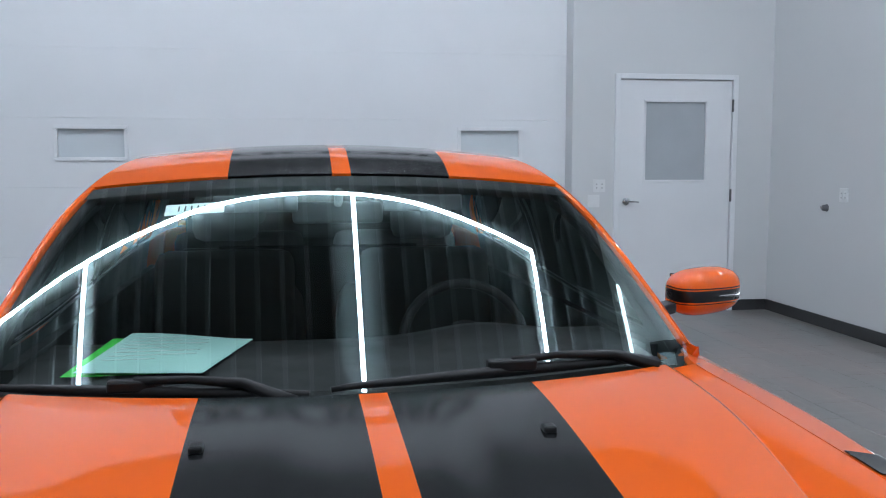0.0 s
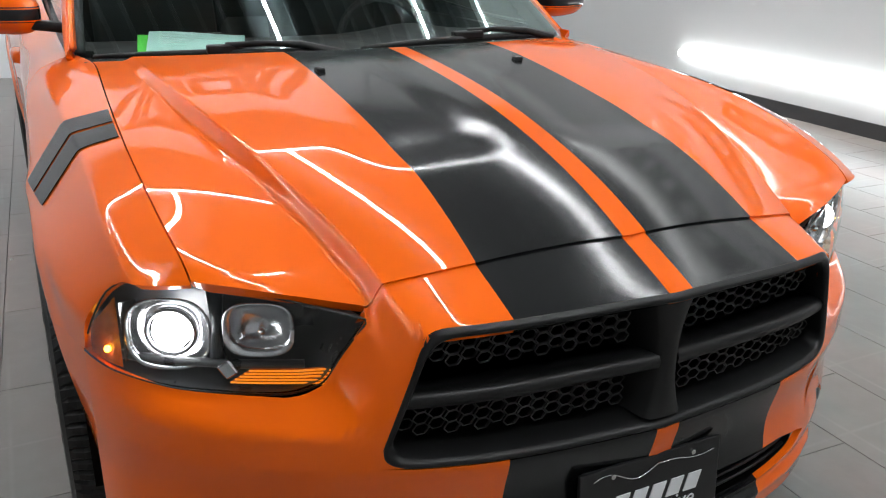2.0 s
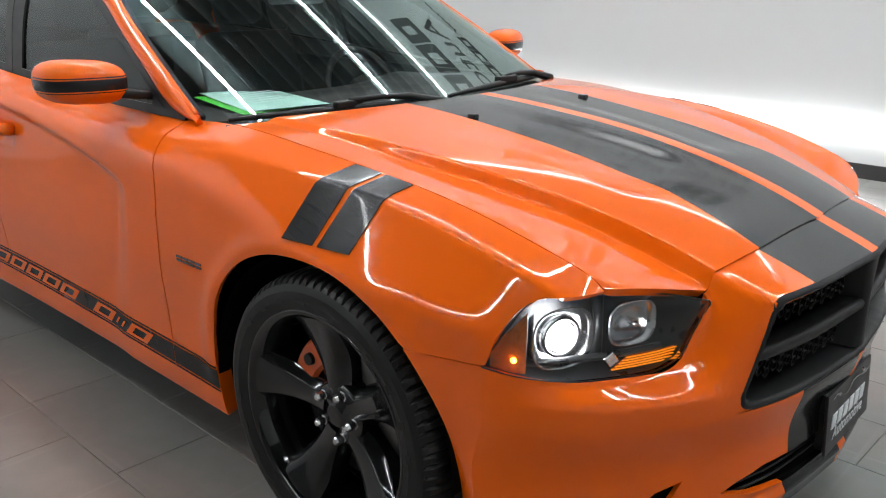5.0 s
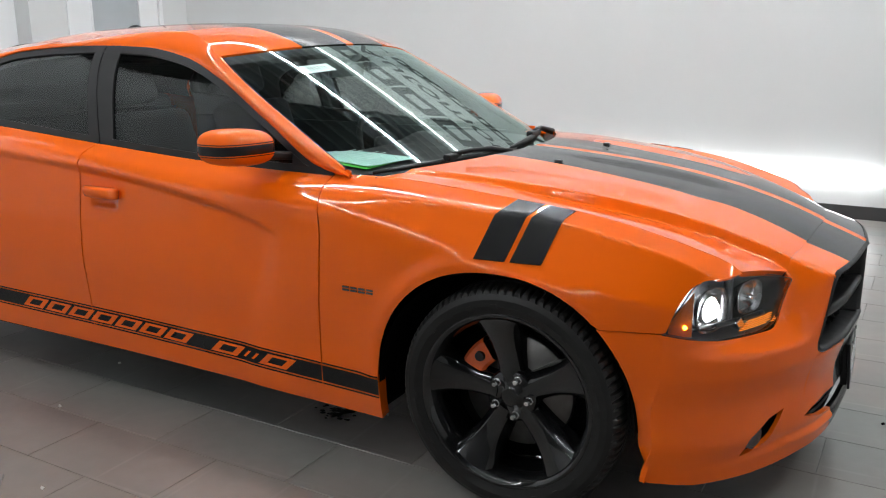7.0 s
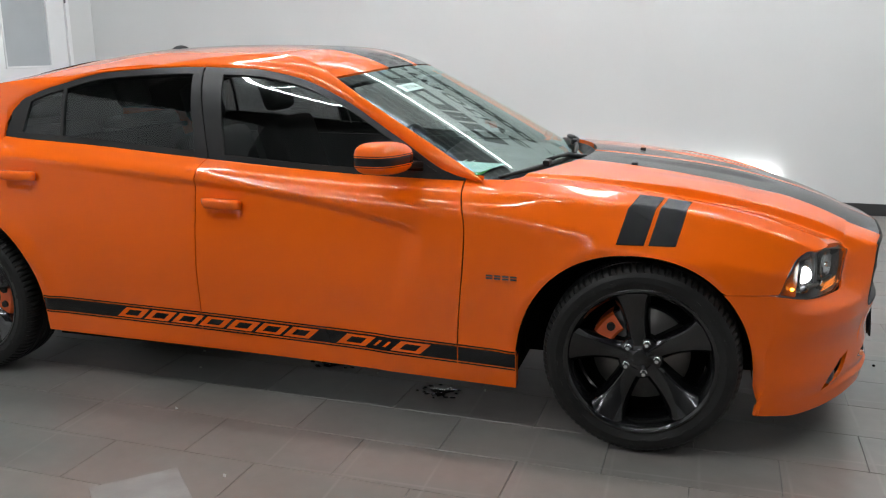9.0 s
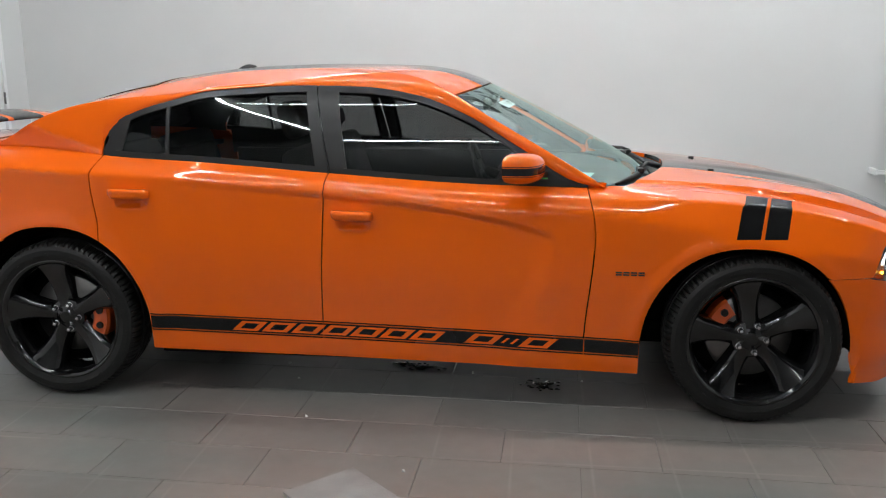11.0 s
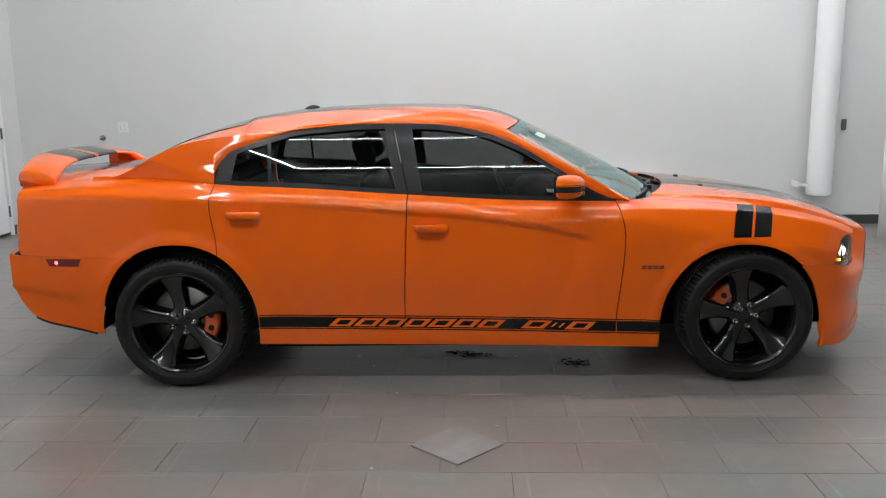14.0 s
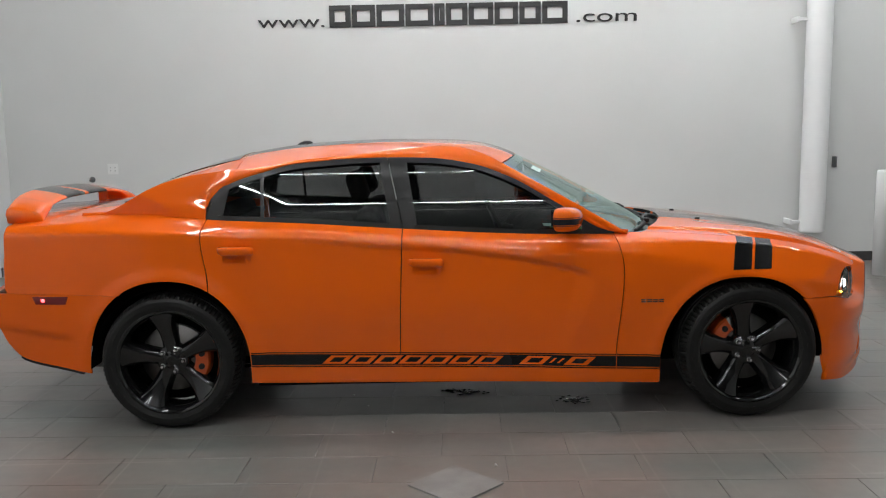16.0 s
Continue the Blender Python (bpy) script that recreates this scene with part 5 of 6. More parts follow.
def decals(s):
    for x0, x1 in ((1.424, 1.520), (1.536, 1.629)):
        slant = lambda z, q: q + 0.27 * (z - 0.797) + 0.75 * np.maximum(z - 0.918, 0)
        P = flank(np.linspace(0, 1, 10), v_rows(60), lambda z, q=x0: slant(np.asarray(z), q), lambda z, q=x1: slant(np.asarray(z), q), constant(0.798), lambda x: top_z(x) - 0.001, s, 0.003)
        sheet("fender_stripe", P, VINYL, car, 0.002, "black vinyl slash stripe", side=s)
    mid = lambda x: 0.366 - 0.0264 * (np.asarray(x) + 1.12)
    for d0, d1 in ((0.033, 0.038), (-0.031, 0.027), (-0.042, -0.037)):
        for xa, xb in ((-1.100, -0.318), (-0.314, 0.826), (0.831, 1.060)):
            P = flank(np.linspace(0, 1, 30), np.linspace(0, 1, 5), constant(xa), constant(xb), lambda x, d0=d0: mid(x) + d0, lambda x, d1=d1: mid(x) + d1, s, 0.003)
            sheet("rocker_stripe", P, VINYL, car, 0.0015, "black vinyl rocker stripe", side=s)
    # plain slanted blocks where the stripe carries a name
    marks = [(-0.700 + 0.137 * k, 0.120) for k in range(7)] + [(0.372, 0.130), (0.528, 0.055), (0.615, 0.130)]
    for x0, w in marks:
        for z0, z1, u0, u1 in ((0.011, 0.021, 0, 1), (-0.025, -0.015, 0, 1), (-0.015, 0.011, 0, 0.24), (-0.015, 0.011, 0.76, 1)):
            if w < 0.1 and u0 == 0 and u1 == 1:
                continue
            lean = lambda z, q: q + 1.1 * (z - 0.36)
            P = flank(np.linspace(0, 1, 3), np.linspace(0, 1, 2), lambda z, q=x0 + u0 * w: lean(z, q), lambda z, q=x0 + u1 * w: lean(z, q), lambda x, z0=z0: mid(x) + z0, lambda x, z1=z1: mid(x) + z1, s, 0.0042)
            sheet("letter_block", P, PAINT, car, 0, side=s)
    # bright badge bars on the fender
    for k in range(4):
        x0 = 0.948 + 0.031 * k
        bm = bmesh.new()
        for z0 in (0.635, 0.645):
            yb = float(side_y(x0, 0.643))
            box(bm, x0, x0 + 0.025, s * (yb - 0.002), s * (yb + 0.004), z0, z0 + 0.0060, 0)
        part("badge_bar", bm, BADGE, car, "dark chrome badge bar", smooth=False)


BADGE = material("dark_chrome", (0.16, 0.16, 0.165), 0.15, 1.0)
for s in (-1, 1):
    decals(s)


def cowl_and_glass():
    ts, vs = np.linspace(0, 1, 10), np.linspace(-1, 1, 61)
    X, Y = np.empty((10, 61)), np.empty((10, 61))
    for i, t in enumerate(ts):
        yy = vs * 0.765
        front, back = 1.232 - 0.435 * yy ** 2, 1.115 - 0.36 * yy ** 2
        X[i], Y[i] = back + t * (front - back), yy
    Z = 0.995 - 0.030 * np.sin(np.broadcast_to(ts[:, None], X.shape) * math.pi) - 0.01 * (Y / 0.7) ** 2
    sheet("cowl", np.stack([X, Y, Z], axis=2), PLASTIC, car, 0.02, "black plastic cowl", flip=True)
    # dark band at the foot of the windscreen
    def on_glass(x, y, up):
        return (x, y, float(shell_z(x, y)) + up)

    foot = lambda y: 1.165 - 0.38 * y * y
    for a, b, lift in ((-0.74, -0.10, 0.012), (-0.06, 0.66, 0.030)):
        wiper = new("wiper")
        wiper.parent = car
        tagged(wiper, "black windscreen wiper parked on the glass")
        ys = np.linspace(a, b, 24)
        bm = bmesh.new()
        tube(bm, [on_glass(foot(y) - lift * (0.4 + 0.6 * math.sin((y - a) / (b - a) * math.pi) ** 0.6), y, 0.014) for y in ys], [0.006 + 0.006 * math.sin((y - a) / (b - a) * math.pi) for y in ys], 8)
        part("wiper_blade", bm, PLASTIC, wiper)
        bm = bmesh.new()
        m = (a + b) / 2
        tube(bm, [(foot(b - 0.02) + 0.05, b - 0.03, 1.000), on_glass(foot(b - 0.10) - 0.01, b - 0.12, 0.035), on_glass(foot(m + 0.1) - lift + 0.005, m + 0.1, 0.042), on_glass(foot(m) - lift, m, 0.034)], [0.016, 0.011, 0.008, 0.009], 8)
        part("wiper_arm", bm, PLASTIC, wiper)
        bm = bmesh.new()
        q = on_glass(foot(m) - lift, m, 0.026)
        box(bm, q[0] - 0.014, q[0] + 0.014, m - 0.05, m + 0.05, q[2] - 0.012, q[2] + 0.012, 0.005)
        part("wiper_clip", bm, PLASTIC, wiper, smooth=False)
    for s in (-1, 1):
        x, y = 1.433, s * 0.275
        bm = bmesh.new()
        z = float(hood_z(x, y))
        box(bm, x - 0.013, x + 0.014, y - 0.011, y + 0.011, z - 0.004, z + 0.009, 0.004)
        part("washer_nozzle", bm, PLASTIC, car, "small black washer nozzle", smooth=False)
    bm = bmesh.new()
    rings = []
    for t in np.linspace(0, 1, 10):
        x = -0.955 + 0.09 * t
        h = 0.021 * math.sin(math.pi * (0.12 + 0.80 * (1 - t))) ** 0.8 + 0.002
        z0 = float(shell_z(x, 0)) - 0.004
        rings.append([bm.verts.new((x, 0.024 * math.cos(a) * (0.5 + 0.5 * math.sin(math.pi * (0.1 + 0.8 * t))), z0 + h * math.sin(a))) for a in np.linspace(0, math.pi, 9)])
    for r0, r1 in zip(rings, rings[1:]):
        for k in range(8):
            bm.faces.new((r0[k], r0[k + 1], r1[k + 1], r1[k]))
    bm.faces.new(rings[0])
    bm.faces.new(rings[-1])
    bmesh.ops.recalc_face_normals(bm, faces=bm.faces)
    part("roof_antenna", bm, PLASTIC, car, "black shark-fin antenna on the roof")


cowl_and_glass()


def front_plate():
    plate = new("front_plate")
    plate.parent = car
    tagged(plate, "black dealer plate with white marks below the grille")
    xf = 2.428
    lean = Matrix.Translation((xf, -0.006, 0.368)) @ Matrix.Rotation(radians(-4), 4, "Y")
    bm = bmesh.new()
    box(bm, -0.008, 0.0, -0.158, 0.158, -0.078, 0.078, 0.002, lean)
    part("plate", bm, SATIN, plate, smooth=False)
    bm = bmesh.new()
    box(bm, -0.030, -0.009, -0.145, 0.145, -0.070, 0.074, 0.004, lean)
    part("plate_holder", bm, PLASTIC, plate, smooth=False)
    for k in range(6):
        bm = bmesh.new()
        y0 = -0.128 + 0.041 * k
        r = bmesh.ops.create_cube(bm, size=1)
        for v in r["verts"]:
            zz = 0.000 + v.co.z * 0.034
            v.co = lean @ Vector((0.001 + v.co.x * 0.002, y0 + 0.018 + v.co.y * 0.030 + 0.35 * zz, zz))
        part("plate_mark", bm, WHITE, plate, "plain white mark", smooth=False)
    letters("plate_word", "Automotive", 0.045, WHITE, plate, lean @ Matrix.Translation((0.0015, -0.01, -0.048)) @ Matrix.Rotation(radians(90), 4, "Z") @ Matrix.Rotation(radians(90), 4, "X"), 0.0006, 0.3)
    for y in (-0.09, 0.09):
        bm = bmesh.new()
        bmesh.ops.create_cone(bm, cap_ends=True, segments=12, radius1=0.006, radius2=0.005, depth=0.006, matrix=lean @ Matrix.Translation((0.002, y, 0.062)) @ Matrix.Rotation(radians(90), 4, "Y"))
        part("plate_screw", bm, STEEL, plate, smooth=False)
    pts = [lean @ Vector((0.002, y, 0.055 + 0.012 * math.sin(y * 45) * (1 if y < 0.02 else 0.4))) for y in np.linspace(-0.13, 0.14, 24)]
    bm = bmesh.new()
    tube(bm, pts, 0.0012, 5)
    part("plate_line", bm, STEEL, plate, "fine grey line")


front_plate()


def interior():
    cab = new("cabin")
    cab.parent = car
    tagged(cab, "dark cabin seen through tinted glass")
    # dashboard
    ts, vs = np.linspace(0, 1, 16), np.linspace(-1, 1, 41)
    X, Y = np.empty((16, 41)), np.empty((16, 41))
    for i, t in enumerate(ts):
        yy = vs * 0.72
        X[i], Y[i] = 0.30 + t * (1.085 - 0.36 * yy ** 2 - 0.30), yy
    T = np.broadcast_to(ts[:, None], X.shape)
    Z = 0.62 + 0.34 * np.clip(T / 0.22, 0, 1) ** 0.5 + 0.012 * T
    Z = np.where(T > 0.22, 0.962 + 0.015 * np.sin(T * 3), Z) + 0.030 * np.exp(-((Y - 0.36) / 0.16) ** 2) * np.exp(-((T - 0.3) / 0.15) ** 2)
    sheet("dashboard", np.stack([X, Y, Z], axis=2), CABIN, cab, 0.0, flip=True)
    # seats
    def seat(x, y, w, head=True):
        st = new("seat")
        st.parent = cab
        bm = bmesh.new()
        box(bm, x - 0.28, x + 0.28, y - w / 2, y + w / 2, 0.42, 0.58, 0.05)
        m = Matrix.Translation((x - 0.28, y, 0.52)) @ Matrix.Rotation(radians(-18), 4, "Y")
        box(bm, -0.07, 0.07, -w / 2, w / 2, 0.0, 0.62, 0.05, m)
        part("seat_shell", bm, SEATM, st)
        if head:
            bm = bmesh.new()
            box(bm, -0.05, 0.05, -0.12, 0.12, 0.66, 0.84, 0.04, m)
            part("head_rest", bm, SEATM, st)

    for y in (-0.37, 0.37):
        seat(-0.05, y, 0.50)
        seat(-0.98, y, 0.60)
    # steering wheel
    bm = bmesh.new()
    m = Matrix.Translation((0.30, 0.37, 0.90)) @ Matrix.Rotation(radians(-22), 4, "Y")
    ring = [m @ Vector((0, 0.185 * math.cos(a), 0.185 * math.sin(a))) for a in np.linspace(0, math.tau, 33)]
    tube(bm, ring, 0.015, 8, False)
    part("steering_wheel", bm, CABIN, cab)
    bm = bmesh.new()
    for k in (-1, 1):
        tube(bm, [m @ Vector((0, 0, 0)), m @ Vector((0, 0.18 * k, 0.0))], 0.018, 8)
    tube(bm, [m @ Vector((0.02, 0, 0)), m @ Vector((-0.01, 0, 0))], 0.07, 16)
    tube(bm, [m @ Vector((0.02, 0, 0)), (0.5, 0.37, 0.84)], 0.03, 10)
    part("steering_column", bm, CABIN, cab)
    # inside mirror and sensor pod
    bm = bmesh.new()
    box(bm, 0.335, 0.360, -0.125, 0.125, 1.265, 1.325, 0.012)
    tube(bm, [(0.36, 0.0, 1.32), (0.42, 0.0, 1.355)], 0.012, 8)
    part("inside_mirror", bm, GREYPLASTIC, cab)
    for s in (-1, 1):
        bm = bmesh.new()
        box(bm, 0.385, 0.40, s * 0.22 - 0.11 if s < 0 else 0.12, s * 0.22 + 0.11 if s < 0 else 0.34, 1.300, 1.345, 0.006)
        part("sun_visor", bm, GREYPLASTIC, cab, smooth=False)
    # inner door skins
    for s in (-1, 1):
        boxed("door_card", -1.25, 0.78, s * 0.74 - 0.015, s * 0.74 + 0.015, 0.34, 0.985, CABIN, cab)
        xs = np.linspace(-1.30, 0.84, 40)
        Z = 0.95 + np.linspace(0, 1, 4)[:, None] * (top_z(xs) + 0.014 - 0.95)[None]
        Xg = np.broadcast_to(xs[None], Z.shape)
        sheet("belt_lining", np.stack([Xg, s * (side_wall(Xg, Z) - 0.020), Z], axis=2), CABIN, cab, 0.0)
    boxed("parcel_shelf", -1.75, -1.30, -0.62, 0.62, 1.02, 1.045, CABIN, cab)
    boxed("rear_lining", -1.80, -1.78, -0.66, 0.66, 0.95, 1.19, CABIN, cab)
    boxed("fire_wall", 1.06, 1.08, -0.80, 0.80, 0.30, 0.955, DARK, cab)


SEATM = material("dark_seat_cloth", (0.028, 0.028, 0.029), 0.8, 0, 0, 0.2, 14, 0.2, 300)
GREYPLASTIC = material("grey_plastic", (0.10, 0.105, 0.11), 0.5, 0, 0, 0.1, 14)
interior()

PAPER = material("pale_paper", (0.42, 0.66, 0.60), 0.6, 0, 0, 0.06, 5, 0.1, 30)
GREENPAPER = material("green_paper", (0.06, 0.55, 0.04), 0.6, 0, 0, 0.06, 9)


def papers():
    """Sheets lying on the dashboard, seen through the windscreen."""
    def leaf(name, quad, mat, z, label, cat="paper"):
        (x0, y0), (x1, y1), (x2, y2), (x3, y3) = quad
        u, v = np.meshgrid(np.linspace(0, 1, 14), np.linspace(0, 1, 10))
        X = (1 - u) * (1 - v) * x0 + u * (1 - v) * x1 + u * v * x2 + (1 - u) * v * x3
        Y = (1 - u) * (1 - v) * y0 + u * (1 - v) * y1 + u * v * y2 + (1 - u) * v * y3
        Z = z + 0.010 * np.sin(3.0 * u + 1.4) * v + 0.006 * v
        ob = sheet(name, np.stack([X, Y, Z], axis=2), mat, None, 0.0012)
        return tagged(ob, label, cat)

    p = leaf("paper_sheet", ((0.835, -0.59), (0.885, -0.32), (0.52, -0.23), (0.49, -0.53)), PAPER, 0.986, "pale printed paper sheet lying on the dashboard")
    leaf("green_sheet", ((0.845, -0.615), (0.85, -0.40), (0.56, -0.33), (0.52, -0.57)), GREENPAPER, 0.980, "bright green sheet under the white paper")
    for k in range(7):
        t = 0.13 + 0.11 * k
        bm = bmesh.new()
        x0, y0 = 0.835 - 0.34 * t, -0.575 + 0.045 * t
        box(bm, x0 - 0.0025, x0 + 0.0025, y0 + 0.03, y0 + (0.22 if k % 3 else 0.14), 0.9995 + 0.004 * t, 1.0005 + 0.004 * t)
        part("print_line", bm, PRINTGREY, p, smooth=False)
    # white slip stuck behind the top of the glass
    st = empty("windscreen_slip", "white slip with dark marks stuck inside the windscreen", "sticker")
    u, v = np.meshgrid(np.linspace(-0.445, -0.295, 6), np.linspace(0, 1, 4))
    X = 0.475 - 0.05 * v - 0.27 * u * u + 0.055
    sheet("slip", np.stack([X, u, shell_z(X, u) - 0.010], axis=2), PAPERW, st, 0, flip=True)
    for k in range(6):
        uu, vv = np.meshgrid(np.linspace(-0.412 + 0.016 * k, -0.408 + 0.016 * k, 2), np.linspace(0.25, 0.75, 2))
        X = 0.475 - 0.05 * vv - 0.27 * uu * uu + 0.055
        sheet("slip_mark", np.stack([X, uu, shell_z(X, uu) - 0.0085], axis=2), LETTER, st, 0, flip=True)


PRINTGREY = material("print_grey", (0.66, 0.76, 0.73), 0.7)
PAPERW = material("white_slip", (0.80, 0.84, 0.84), 0.6)
papers()

# ---- light tubes ----
def light_line(name, a, b, mat, r, label, group):
    bm = bmesh.new()
    tube(bm, [a, b], r, 12)
    ob = part(name, bm, mat)
    in_room(ob)
    return tagged(ob, label, "lamp", group)


ZT = CEIL - 0.055 - 0.030
CEIL_LABEL = "long white glowing ceiling light tube"
for y in (-9.9, -3.10, 0.35, 2.82):
    for a, b in ((-2.30, 0.10), (0.12, 2.52), (2.54, 4.94))[:2 if y < -3 else 3]:
        light_line("ceiling_light_tube", (a, y, ZT), (b, y, ZT), TUBE, 0.0255, CEIL_LABEL, "ceiling light tubes")
for x in (-2.34, 4.98):
    for a, b in ((-9.9, -7.5), (-7.48, -5.0), (-4.98, -2.5), (-2.48, 0.10), (0.12, 2.82))[3 if x > 0 else 0:]:
        light_line("ceiling_light_tube", (x, a, ZT), (x, b, ZT), TUBE, 0.0255, CEIL_LABEL, "ceiling light tubes")
for a, b in ((-2.69, -0.24), (-0.20, 2.26)):
    light_line("wall_light_tube", (a, WL - 0.034, 0.335), (b, WL - 0.034, 0.335), WALLTUBE, 0.035, "white glowing tube light low on the wall", "wall light tubes")
    light_line("wall_light_tube", (a, WL - 0.029, 4.95), (b, WL - 0.029, 4.95), WALLTUBE, 0.03, "white glowing tube light high on the wall", "wall light tubes")

# ribs of the ceiling deck
RIBPAINT = material("ceiling_rib", (0.15, 0.155, 0.16), 0.6, 0.0, 0, 0.1, 2)
bm = bmesh.new()
for k in range(int((WL - WR) / 0.30)):
    y = WR + 0.15 + 0.30 * k
    box(bm, WB - 0.4, WF, y - 0.028, y + 0.028, CEIL - 0.055, CEIL - 0.002)
in_room(tagged(part("ceiling_ribs", bm, RIBPAINT, kind="structure", smooth=False), "dark ribbed metal ceiling deck", "ceiling"))

# ---- back wall with its door, garage door ----
DY0, DY1, DZ = 2.81, 3.945, 2.245
for y0, y1, z0, z1 in ((2.35, DY0 - 0.05, -0.2, CEIL), (DY1 + 0.05, WL, -0.2, CEIL), (DY0 - 0.05, DY1 + 0.05, DZ + 0.05, CEIL)):
    in_room(tagged(boxed("wall_west", WB - 0.2, WB, y0, y1, z0, z1, WALLPAINT, kind="structure"), "plain pale painted wall round a door", "wall"))
in_room(tagged(boxed("wall_beyond", WB - 0.36, WB - 0.30, DY0 - 0.5, WL, -0.2, CEIL, WALLPAINT, kind="structure"), "plain wall behind the door", "wall"))


def door():
    d = in_room(empty("door_1", "white steel door with a frosted window and lever", "door"))
    d["kind"] = "structure"
    for y0, y1, z0, z1 in ((DY0 - 0.05, DY0, 0, DZ + 0.05), (DY1, DY1 + 0.05, 0, DZ + 0.05), (DY0, DY1, DZ, DZ + 0.05)):
        boxed("door_frame", WB - 0.12, WB + 0.018, y0, y1, z0, z1, WHITE, d, 0.004)
    g = 0.006
    wy0, wy1, wz0, wz1 = 3.07, 3.68, 1.285, 2.035
    xa, xb = WB - 0.05, WB - 0.008
    for y0, y1, z0, z1 in ((DY0 + g, wy0, 0.012, DZ - g), (wy1, DY1 - g, 0.012, DZ - g), (wy0, wy1, 0.012, wz0), (wy0, wy1, wz1, DZ - g)):
        boxed("door_leaf", xa, xb, y0, y1, z0, z1, WHITE, d)
    boxed("frosted_pane", WB - 0.034, WB - 0.026, wy0, wy1, wz0, wz1, FROST, d, 0, "grey frosted pane")
    for y0, y1, z0, z1 in ((wy0 - 0.018, wy1 + 0.018, wz0 - 0.018, wz0 + 0.004), (wy0 - 0.018, wy1 + 0.018, wz1 - 0.004, wz1 + 0.018), (wy0 - 0.018, wy0 + 0.004, wz0, wz1), (wy1 - 0.004, wy1 + 0.018, wz0, wz1)):
        boxed("pane_frame", xb, xb + 0.008, y0, y1, z0, z1, WHITE, d, 0.002)
    for z in (0.27, 1.135, 2.0):
        bm = bmesh.new()
        tube(bm, [(WB + 0.010, DY1 + 0.001, z - 0.06), (WB + 0.010, DY1 + 0.001, z + 0.06)], 0.011, 10)
        part("hinge", bm, STEELD, d, "dark steel hinge")
    bm = bmesh.new()
    m = Matrix.Translation((WB - 0.004, DY0 + 0.075, 1.083))
    lathe(bm, [(0.0, 0.0), (0.036, 0.0), (0.036, 0.010), (0.030, 0.016), (0.014, 0.018), (0.012, 0.05), (0.0, 0.052)], 24, m @ Matrix.Rotation(radians(-90), 4, "Z"))
    bmesh.ops.recalc_face_normals(bm, faces=bm.faces)
    rose = part("lever_rose", bm, STEEL, d, "steel lever set")
    bm = bmesh.new()
    tube(bm, [(WB + 0.042, DY0 + 0.075, 1.083), (WB + 0.046, DY0 + 0.13, 1.083), (WB + 0.042, DY0 + 0.185, 1.078)], [0.011, 0.009, 0.008], 10)
    part("lever", bm, STEEL, rose)
    boxed("door_sweep", xb, xb + 0.006, DY0 + g, DY1 - g, 0.012, 0.035, BASEB, d)


FROST = material("frosted_glass", (0.42, 0.45, 0.47), 0.35, 0, 0, 0.04, 3)
STEELD = material("dark_steel", (0.16, 0.16, 0.165), 0.35, 1.0, 0, 0.1, 30)
door()


def garage():
    g = in_room(empty("garage_door", "white sectional garage door with small windows", "garage door"))
    g["kind"] = "structure"
    xf = WB - 0.22
    seams = [0.0, 0.62, 1.24, 1.86, 2.48, 3.10, 3.72, 4.34]
    wins = ((-2.33, -1.75), (1.31, 1.88))
    for z0, z1 in zip(seams, seams[1:]):
        if z0 == 1.24:
            ys = [WR, wins[0][0], wins[0][1], wins[1][0], wins[1][1], 2.352]
            for k in range(5):
                if k % 2:
                    boxed("door_section", xf - 0.05, xf, ys[k], ys[k + 1], z0 + 0.0008, 1.505, WHITE, g)
                    boxed("door_section", xf - 0.05, xf, ys[k], ys[k + 1], 1.765, z1 - 0.0008, WHITE, g)
                else:
                    boxed("door_section", xf - 0.05, xf, ys[k], ys[k + 1], z0 + 0.0008, z1 - 0.0008, WHITE, g)
        else:
            boxed("door_section", xf - 0.05, xf, WR, 2.352, z0 + 0.0008, z1 - 0.0008, WHITE, g)
    boxed("door_backing", xf - 0.09, xf - 0.052, WR, 2.352, 0, CEIL, SKYPANE, g)
    for y0, y1 in wins:
        w = new("window")
        w.parent = g
        boxed("pane", xf - 0.040, xf - 0.034, y0, y1, 1.505, 1.765, PANE, w)
        for a, b, c, d in ((y0 - 0.03, y1 + 0.03, 1.475, 1.510), (y0 - 0.03, y1 + 0.03, 1.760, 1.795), (y0 - 0.03, y0 + 0.005, 1.51, 1.76), (y1 - 0.005, y1 + 0.03, 1.51, 1.76)):
            boxed("window_frame", xf, xf + 0.012, a, b, c, d, WHITE, w, 0.003)
    boxed("door_header", xf - 0.05, xf, WR, 2.352, 4.342, CEIL, WHITE, g)


# opaque pale pane: the glass's reflection is put into its colour
PANE = material("pane_with_sheen", (0.62, 0.66, 0.68), 0.10, 0, 0, 0.05, 2)
SKYPANE = material("dull_backing", (0.35, 0.37, 0.38), 0.6)
garage()
in_room(tagged(boxed("jamb", WB - 0.22, WB, 2.345, 2.35, 0, CEIL, WALLPAINT, kind="structure"), "pale painted jamb", "wall"))

in_room(tagged(boxed("baseboard", WB + 0.012, WF, WL - 0.014, WL, 0, 0.105, BASEB, kind="structure"), "black rubber baseboard", "baseboard"))
for y0, y1 in ((2.35, DY0 - 0.05), (DY1 + 0.05, WL - 0.014)):
    in_room(tagged(boxed("baseboard", WB, WB + 0.014, y0, y1, 0, 0.105, BASEB, kind="structure"), "black rubber baseboard", "baseboard"))

# ---- fittings on the walls ----
PLATEW = material("white_cover_plate", (0.72, 0.73, 0.73), 0.35, 0, 0, 0.03, 20)


